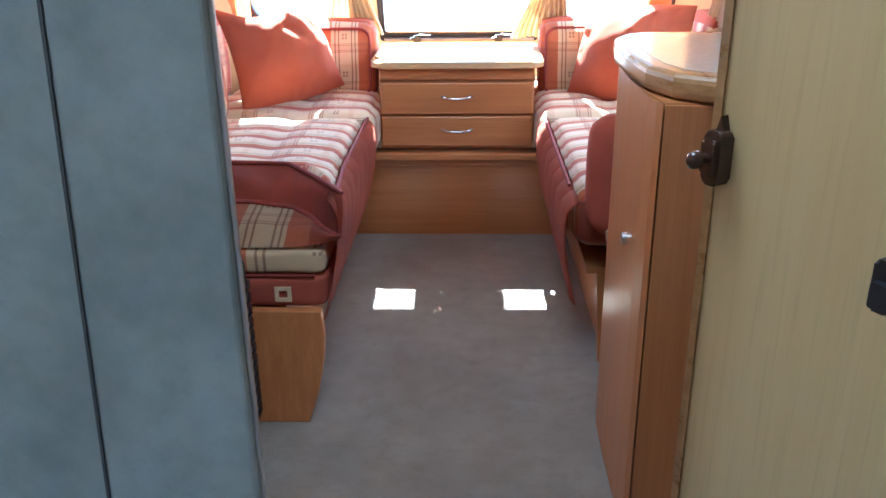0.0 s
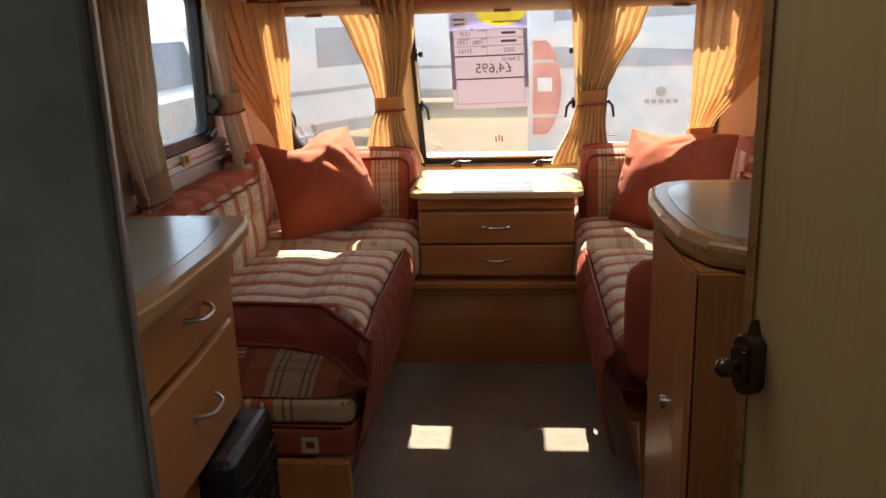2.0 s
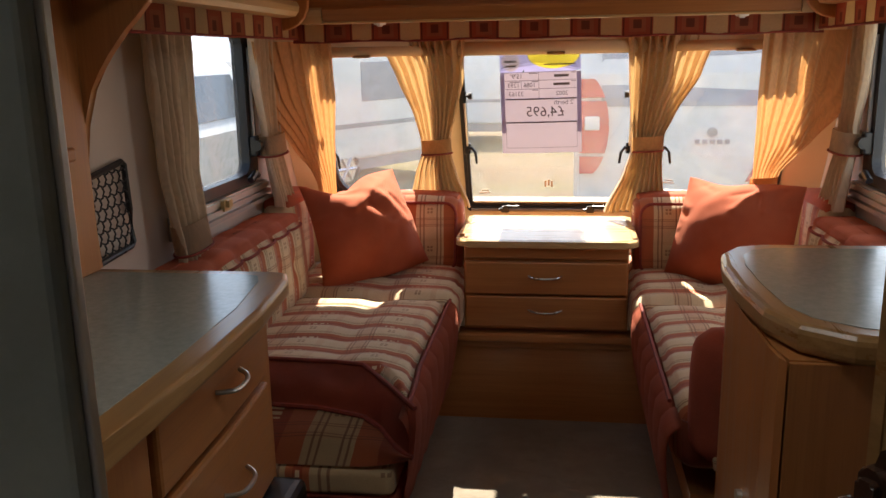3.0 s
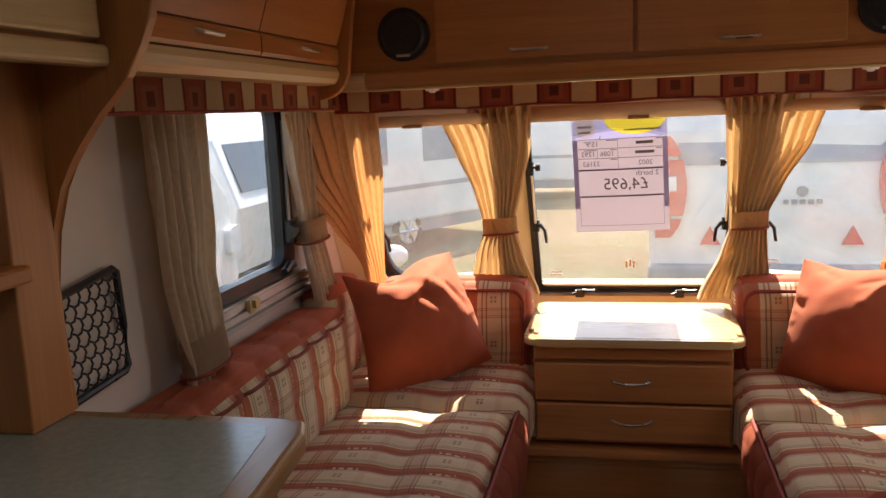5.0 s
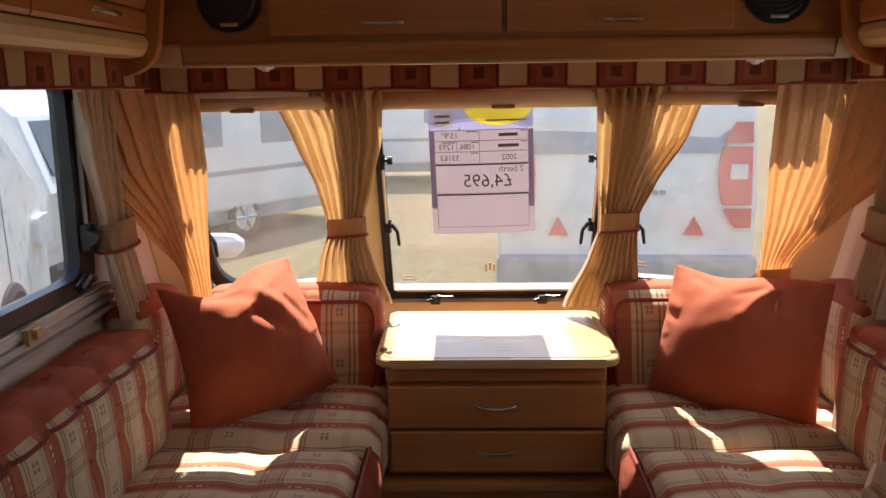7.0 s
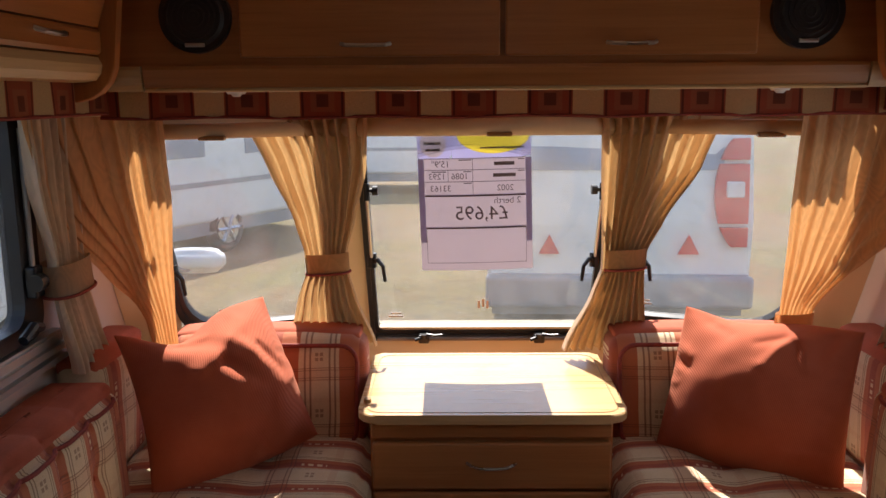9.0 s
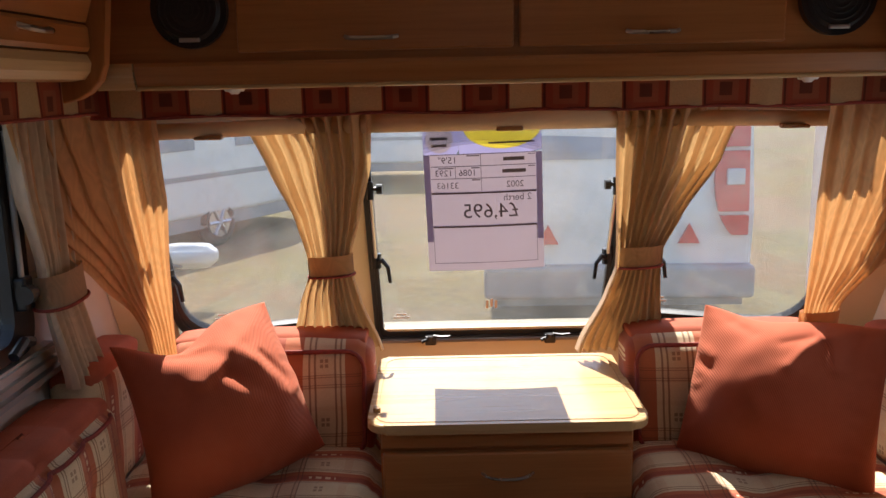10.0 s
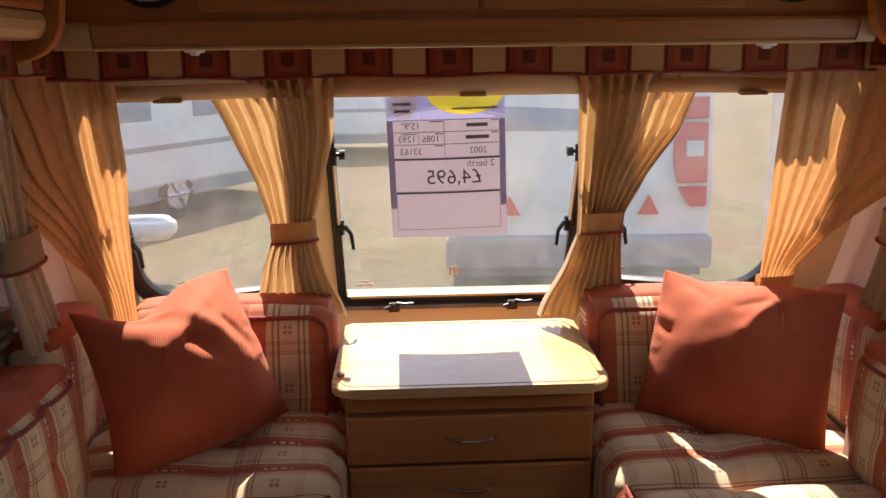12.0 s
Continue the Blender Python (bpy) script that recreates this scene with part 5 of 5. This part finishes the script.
for i in range(-1, 9):
    for j in range(-1, 10):
        cy, cz = 2.005 + i * s * 1.732 + (j % 2) * s * 0.866, 0.955 + j * s * 1.5
        for k in (0, 1, 2):
            a0, a1 = radians(60 * k + 30), radians(60 * k + 90)
            p, q = (cy + s * math.cos(a0), cz + s * math.sin(a0)), (cy + s * math.cos(a1), cz + s * math.sin(a1))
            if all(2.0 < u[0] < 2.246 and 0.95 < u[1] < 1.184 for u in (p, q)):
                tube([Vector((-1.072, *p)), Vector((-1.068, (p[0] + q[0]) / 2, (p[1] + q[1]) / 2)), Vector((-1.072, *q))], 0.0024, net, 5)
part("net", net, RUBBER, nt, "black hexagonal netting")

# ---- cabinet on the right ----
RZ = 1.02
rt = [(1.085, 1.43), (0.62, 1.43), (0.50, 1.455), (0.43, 1.51), (0.397, 1.60), (0.385, 1.75), (0.385, 1.90), (0.40, 2.01), (0.44, 2.075), (0.50, 2.10), (1.085, 2.10)]
ri = [(1.085, 1.475), (0.63, 1.475), (0.525, 1.497), (0.463, 1.545), (0.437, 1.615), (0.427, 1.75), (0.427, 1.89), (0.44, 1.98), (0.47, 2.03), (0.52, 2.052), (1.085, 2.052)]
bm = ring(rt, ri, RZ - 0.05, RZ - 0.001, lambda u, v, h: Vector((u, v, h)))
bmesh.ops.bevel(bm, geom=[e for e in bm.edges if all(min((Vector(p) - v.co.xy).length for p in rt) < 1e-4 for v in e.verts) and abs(e.verts[0].co.z - e.verts[1].co.z) < 1e-4], offset=0.015, segments=3, profile=0.5, affect="EDGES")
edge_bm = bm
rb = [(1.085, 1.49), (0.62, 1.485), (0.415, 1.488), (0.405, 1.55), (0.402, 1.75), (0.405, 1.90), (0.42, 1.99), (0.46, 2.04), (0.52, 2.06), (1.085, 2.06)]
rc = thing("side_cabinet", (0.7, 1.75, 0), "beech-coloured floor cabinet with a rounded end and lock", "cabinet")
part("body", prism(rb, 0.0, RZ - 0.052), BEECH, rc)
part("worktop", prism(ri, RZ - 0.05, RZ), WORKTOP, rc, "glossy grey-green laminate top with a rounded end")
part("worktop_edge", edge_bm, EDGE, rc, "thick rounded oak edging")
part("door_panel", box(0.4135, 0.95, 1.478, 1.487, 0.012, RZ - 0.054, 0.002), BEECH, rc, "flat cabinet door")
part("side_skin", prism([(0.4095, 1.4785), (0.402, 1.500), (0.3965, 1.56), (0.395, 1.75), (0.398, 1.90), (0.413, 1.995), (0.455, 2.047), (0.456, 2.040), (0.417, 1.985), (0.403, 1.90), (0.400, 1.75), (0.402, 1.56), (0.409, 1.502)], 0.004, RZ - 0.053), BEECH, rc, "curved side skin of the cabinet")
part("lock", disc((0.392, 1.664, 0.634), (-1, 0, 0), 0.013, 0.012, sides=20), CHROME, rc, "round chrome cupboard lock")

# ---- open washroom door with its knob ----
DD = Vector((0.50, -0.866, 0))
DN = Vector((-0.866, -0.50, 0))
D0 = Vector((0.372, 1.012, 0))


def leaf(u, v, h):
    return D0 + DD * u + DN * h + Vector((0, 0, v))


dr = thing("door_1", D0, "open pale ash-veneered inner door with a bronze knob", "door", kind="structure")
part("leaf", prism(rounded(0, 0.56, 0.02, 1.88, 0), -0.028, 0.0, put=leaf, bevel=0.004), PALE, dr)
part("edge_strip", prism(rounded(-0.004, 0.010, 0.02, 1.88, 0), -0.03, 0.003, put=leaf), EDGE, dr, "thin edge strip")
bm = prism(rounded(0.004, 0.034, 0.968, 1.040, 0.009), 0.0, 0.022, put=leaf, bevel=0.003)
prism(rounded(0.008, 0.030, 0.982, 1.030, 0.005), 0.018, 0.030, bm, put=leaf, bevel=0.004)
prism([(0.012, 1.036), (0.026, 1.036), (0.019, 1.058)], 0.0, 0.012, bm, put=leaf)
kp = part("knob_plate", bm, BRONZE, dr, "bronze-brown knob plate")
bm = tube([leaf(0.019, 1.006, h) for h in (0.024, 0.034, 0.041, 0.046, 0.055, 0.060)], lambda q: (0.008, 0.006, 0.007, 0.012, 0.011, 0.005)[min(5, int(q * 5.01))], sides=14)
part("knob", bm, BRONZE, kp, "turned bronze-brown knob", smooth=True)
bm = prism(rounded(0.262, 0.288, 0.893, 0.953, 0.006), 0.0, 0.018, put=leaf, bevel=0.004)
prism(rounded(0.268, 0.30, 0.90, 0.93, 0.004), 0.016, 0.028, bm, put=leaf)
part("catch", bm, PLASTIC, dr, "black plastic door catch")

# ---- grey partition beside the entrance ----
PX, PY = -0.0995, 0.406
pt = thing("partition", (-0.6, PY, 0), "mottled grey laminate partition with a rounded end post", "partition", kind="structure")
part("panel", box(-1.085, PX + 0.009, PY, PY + 0.014, 0, CEILZ - 0.002, 0.004, 3), GREYPANEL, pt)
part("joint", prism([(-0.2365, 0.0), (-0.2345, 0.0), (-0.153, 1.94), (-0.155, 1.94)], PY - 0.0015, PY + 0.004, put=lambda u, v, h: Vector((u, h, v))), RUBBER, pt, "thin dark joint in the panel")
part("edge_strip", box(PX + 0.0085, PX + 0.0115, PY + 0.005, PY + 0.010, 0, CEILZ - 0.003, 0.001), ALU, pt, "thin pale edge strip")

# ---- outside ----
GZ = -0.60
HAZEGLASS = plain("grey_window", (0.28, 0.31, 0.37), 0.1)
bm = bmesh.new()
bmesh.ops.create_grid(bm, x_segments=60, y_segments=60, size=400, matrix=Matrix.Translation((0, 100, GZ)))
solid("ground", bm, YARD, "sunlit gravel and worn grass yard", "ground", kind="structure")


def caravan(name, at, turn, length, label, width=2.2, height=2.0, lamps=True, wheel_at=0.52):
    """A touring caravan: its rear faces local -y; body with a rounded roof, windows, wheels and tail lamps."""
    M = Matrix.Translation(at) @ Matrix.Rotation(radians(turn), 4, "Z")
    ob = thing(name, at, label, "caravan", "caravans in the yard")
    def pp(nm, bm, mat, lab="", sm=False, par=None):
        bm.transform(M)
        return part(nm, bm, mat, par or ob, lab, sm)
    w = width / 2
    prof = [(0.0, 0.45), (0.0, 1.0), (0.06, 1.7), (0.22, 2.25), (0.6, 2.5), (length - 0.7, 2.5), (length - 0.15, 2.0), (length, 1.2), (length - 0.1, 0.45)]
    pp("body", prism(prof, -w, w, put=lambda u, v, h: Vector((h, u, v)), bevel=0.06, seg=3), WHITE, "white glass-fibre body")
    pp("skirt", box(-w + 0.04, w - 0.04, 0.05, length - 0.1, 0.28, 0.46), GREYP, "grey skirt")
    pp("bumper", box(-w - 0.01, w + 0.01, -0.10, 0.05, 0.36, 0.62, 0.04, 3), GREYP, "moulded grey bumper")
    for s in (-1, 1):
        wh = pp("wheel", tube([Vector((s * (w - 0.08), length * wheel_at + 0.26 * math.cos(a), 0.33 + 0.26 * math.sin(a))) for a in [2 * math.pi * k / 28 for k in range(28)]], 0.08, sides=10, closed=True), TYRE, "", True)
        bm = disc((s * (w - 0.02), length * wheel_at, 0.33), (s, 0, 0), 0.20, 0.03, sides=28)
        for k in range(6):
            a = math.pi * k / 3
            tube([Vector((s * (w + 0.0), length * wheel_at, 0.33)), Vector((s * (w + 0.0), length * wheel_at + 0.2 * math.cos(a), 0.33 + 0.2 * math.sin(a)))], 0.025, bm, 6)
        pp("rim", bm, RIM, "alloy rim", par=wh)
        for y in (0.9, length * 0.6):
            pp("window", box(*sorted((s * (w - 0.01), s * (w + 0.015))), y, y + 1.1, 1.35, 1.95, 0.01), HAZEGLASS, "dark side window")
        pp("stripe", box(*sorted((s * (w - 0.01), s * (w + 0.006))), 0.3, length - 0.3, 0.95, 1.02), GREYP, "grey body stripe")
        if lamps:
            # crescent lamp in three lenses, bowed towards the middle
            for z0, z1 in ((1.50, 1.66), (1.02, 1.47), (0.84, 0.99)):
                edge = [z0 + (z1 - z0) * q / 6 for q in range(7)]
                bowed = lambda z: 0.24 * math.sqrt(max(0.0, 1 - ((z - 1.25) / 0.46) ** 2))
                pts = [(s * (w - 0.05), z) for z in edge] + [(s * (w - 0.06 - bowed(z)), z) for z in edge[::-1]]
                pp("tail_lamp", prism(pts, -0.045, 0.01 + 0.03, put=lambda u, v, h: Vector((u, h + 0.085 * max(0, v - 1), v)), bevel=0.006), REDLENS, "red tail lamp lens")
            pp("reverse_lamp", box(*sorted((s * (w - 0.09), s * (w - 0.22))), -0.055, 0.03, 1.22, 1.34, 0.01), CLEARLENS, "clear lamp lens")
            pts = [(s * 0.53 - 0.08, 0.78), (s * 0.53 + 0.08, 0.78), (s * 0.53, 0.93)]
            pp("reflector", prism(pts, -0.03, -0.005, put=lambda u, v, h: Vector((u, h, v))), REDLENS, "red triangular reflector")
    if lamps:
        pp("rear_window", prism(rounded(-0.78, 0.78, 1.42, 1.98, 0.08), -0.012, 0.03, put=lambda u, v, h: Vector((u, h + 0.06 * (v - 1.0) / 0.7 if v < 1.7 else h + 0.06 + 0.16 * (v - 1.7) / 0.55, v))), HAZEGLASS, "grey tinted rear window")
        bm = bmesh.new()
        for k in range(5):
            box(0.02 + 0.062 * k, 0.058 + 0.062 * k, -0.012, 0.012, 1.10, 1.135, bm=bm)
        disc((0.16, -0.004, 1.20), (0, -1, 0), 0.042, 0.02, bm, 20)
        pp("badge", bm, GREYP, "grey maker's badge, plain shapes")
    return ob


caravan("parked_caravan", (1.17, 7.7, GZ + 0.15), -3, 5.2, "white caravan parked ahead, rear with red lamps", width=2.02)
caravan("parked_caravan", (0.98, 20.8, GZ), 90, 6.4, "white caravan standing side-on across the yard", wheel_at=0.07)
caravan("parked_caravan", (-3.0, 15.5, GZ), 150, 4.6, "white caravan farther off across the yard")


def motorhome(at, turn):
    """A white motorhome alongside: tall side, raked nose, silver windscreen cover, flap, lamp and mirror."""
    M = Matrix.Translation(at) @ Matrix.Rotation(radians(turn), 4, "Z")
    ob = thing("motorhome", at, "white motorhome alongside with a silver windscreen cover", "motorhome")
    def pp(nm, bm, mat, lab="", sm=False, par=None):
        bm.transform(M)
        return part(nm, bm, mat, par or ob, lab, sm)
    side = lambda u, v, h: Vector((h, u, v))
    prof = [(0, 0.4), (0, 2.75), (5.2, 2.75), (5.9, 2.35), (6.5, 1.75), (7.3, 1.4), (7.5, 0.95), (7.5, 0.4)]
    pp("body", prism(prof, -2.2, -0.05, put=side, bevel=0.06, seg=3), WHITE)
    pp("house_side", prism([(0.02, 0.42), (0.02, 2.73), (4.45, 2.73), (5.30, 1.50), (5.5, 0.42)], -0.06, 0.0, put=side, bevel=0.02), WHITE, "white side panel with a raked front edge")
    pp("cab_window", prism([(4.55, 2.66), (5.45, 2.60), (5.95, 2.28), (6.40, 1.80), (5.35, 1.66)], -0.06, -0.035, put=side, bevel=0.01), HAZEGLASS, "grey cab side window")
    pp("cab_door_seam", ring([(5.42, 0.55), (5.42, 1.66), (6.35, 1.75), (6.45, 0.55)], [(5.435, 0.565), (5.435, 1.645), (6.335, 1.735), (6.435, 0.565)], -0.055, -0.045, side), GREYP, "thin grey door seam")
    bm = bmesh.new()
    g = []
    for i in range(25):
        f = i / 24
        g.append([bm.verts.new((-2.1 + 2.0 * j / 30, 5.93 + 0.58 * f - 0.03 * noise.noise(Vector((j * 0.5, f * 4, 0))), 2.38 - 0.60 * f + 0.06 * noise.noise(Vector((j * 0.35, f * 5, 3))))) for j in range(31)])
    for p, q in zip(g, g[1:]):
        for j in range(30):
            bm.faces.new((p[j], p[j + 1], q[j + 1], q[j]))
    bmesh.ops.solidify(bm, geom=bm.faces[:], thickness=0.01)
    pp("windscreen_cover", bm, plain("silver_foil", (0.55, 0.56, 0.58), 0.3, 0.8), "crumpled silver windscreen cover", True)
    fl = pp("service_flap", prism(rounded(3.6, 4.3, 0.9, 1.5, 0.03), -0.002, 0.012, put=side), WHITE, "square service flap")
    pp("flap_seal", ring(rounded(3.58, 4.32, 0.88, 1.52, 0.04), rounded(3.6, 4.3, 0.9, 1.5, 0.03), -0.002, 0.008, side), GREYP, "grey flap seal", par=fl)
    pp("side_marker", prism(rounded(5.6, 5.72, 1.05, 1.1, 0.01), -0.052, 0.02, put=side), REDLENS, "small red side marker")
    pp("headlamp", prism(rounded(7.05, 7.45, 0.85, 1.1, 0.06), -0.3, 0.01, put=side), CLEARLENS, "clear headlamp")
    for y in (1.4, 6.4):
        w = pp("wheel", tube([Vector((-0.08, y + 0.28 * math.cos(a), 0.35 + 0.28 * math.sin(a))) for a in [2 * math.pi * q / 24 for q in range(24)]], 0.08, sides=8, closed=True), TYRE)
        pp("rim", disc((-0.02, y, 0.35), (1, 0, 0), 0.21, 0.03), RIM, "steel rim", par=w)


motorhome((-2.15, 0.9, GZ), 12)


def hitch_front(at, k):
    """The front of a caravan in a row: nose, A-frame and a white hitch cover with a jockey wheel."""
    M = Matrix.Translation(at)
    ob = thing("row_caravan", at, "white caravan in a row, its hitch towards the yard", "caravan", "row of caravans")
    def pp(nm, bm, mat, lab="", sm=False, par=None):
        bm.transform(M)
        return part(nm, bm, mat, par or ob, lab, sm)
    prof = [(-1.45, 0.5), (-1.3, 1.2), (-1.55, 1.9), (-2.1, 2.45), (-6.0, 2.45), (-6.1, 0.5)]
    pp("body", prism(prof, -1.1, 1.1, put=lambda u, v, h: Vector((u, h, v)), bevel=0.05), WHITE)
    pp("front_window", prism([(-1.36, 1.35), (-1.33, 1.35), (-1.53, 1.85), (-1.56, 1.85)], -0.9, 0.9, put=lambda u, v, h: Vector((u, h, v))), SHADEGLASS, "dark front window")
    for s in (-1, 1):
        pp("drawbar", tube([Vector((-1.5, s * 0.7, 0.45)), Vector((-0.2, s * 0.05, 0.45))], 0.04), GREYP, "grey drawbar")
    bm = cushion((-0.15, 0, 0.52), (0.55, 0.22, 0.2), 0.08, (0.02, 0.02, 0.03), 8)
    pp("hitch_cover", bm, WHITE, "white padded hitch cover", True)
    wh = pp("jockey_wheel", tube([Vector((-0.45 + 0.1 * math.cos(a), 0.12, 0.12 + 0.1 * math.sin(a))) for a in [2 * math.pi * q / 16 for q in range(16)]], 0.03, sides=8, closed=True), TYRE)
    pp("jockey_post", tube([Vector((-0.45, 0.12, 0.12)), Vector((-0.45, 0.12, 0.75))], 0.022), ALU, "", par=None)


for k in range(6):
    hitch_front((-2.55 - 0.42 * (k * 2.9), 9.6 + k * 2.9, GZ), k)


def car(at, turn, paint, label):
    """A parked estate car: body, cabin with dark glass, wheels and lamps."""
    M = Matrix.Translation(at) @ Matrix.Rotation(radians(turn), 4, "Z")
    ob = thing("parked_car", at, label, "car")
    def pp(nm, bm, mat, lab="", sm=False, par=None):
        bm.transform(M)
        return part(nm, bm, mat, par or ob, lab, sm)
    prof = [(-2.1, 0.3), (-2.15, 0.75), (-2.0, 0.9), (-1.95, 1.0), (1.0, 0.98), (1.9, 0.82), (2.05, 0.6), (2.0, 0.3)]
    pp("body", prism(prof, -0.85, 0.85, put=lambda u, v, h: Vector((u, h, v)), bevel=0.05), paint)
    pp("cabin", prism([(-1.95, 0.98), (-1.7, 1.42), (0.1, 1.42), (0.95, 0.97)], -0.74, 0.74, put=lambda u, v, h: Vector((u, h, v)), bevel=0.05), SHADEGLASS, "dark glazed cabin")
    for x in (-1.35, 1.3):
        for s in (-1, 1):
            w = pp("wheel", tube([Vector((x + 0.24 * math.cos(a), s * 0.80, 0.31 + 0.24 * math.sin(a))) for a in [2 * math.pi * q / 20 for q in range(20)]], 0.07, sides=8, closed=True), TYRE)
            pp("rim", disc((x, s * 0.84, 0.31), (0, s, 0), 0.18, 0.03), RIM, par=w)


car((-4.6, 19.0, GZ), 5, plain("dark_car_paint", (0.05, 0.045, 0.06), 0.25), "dark estate car parked across the yard")
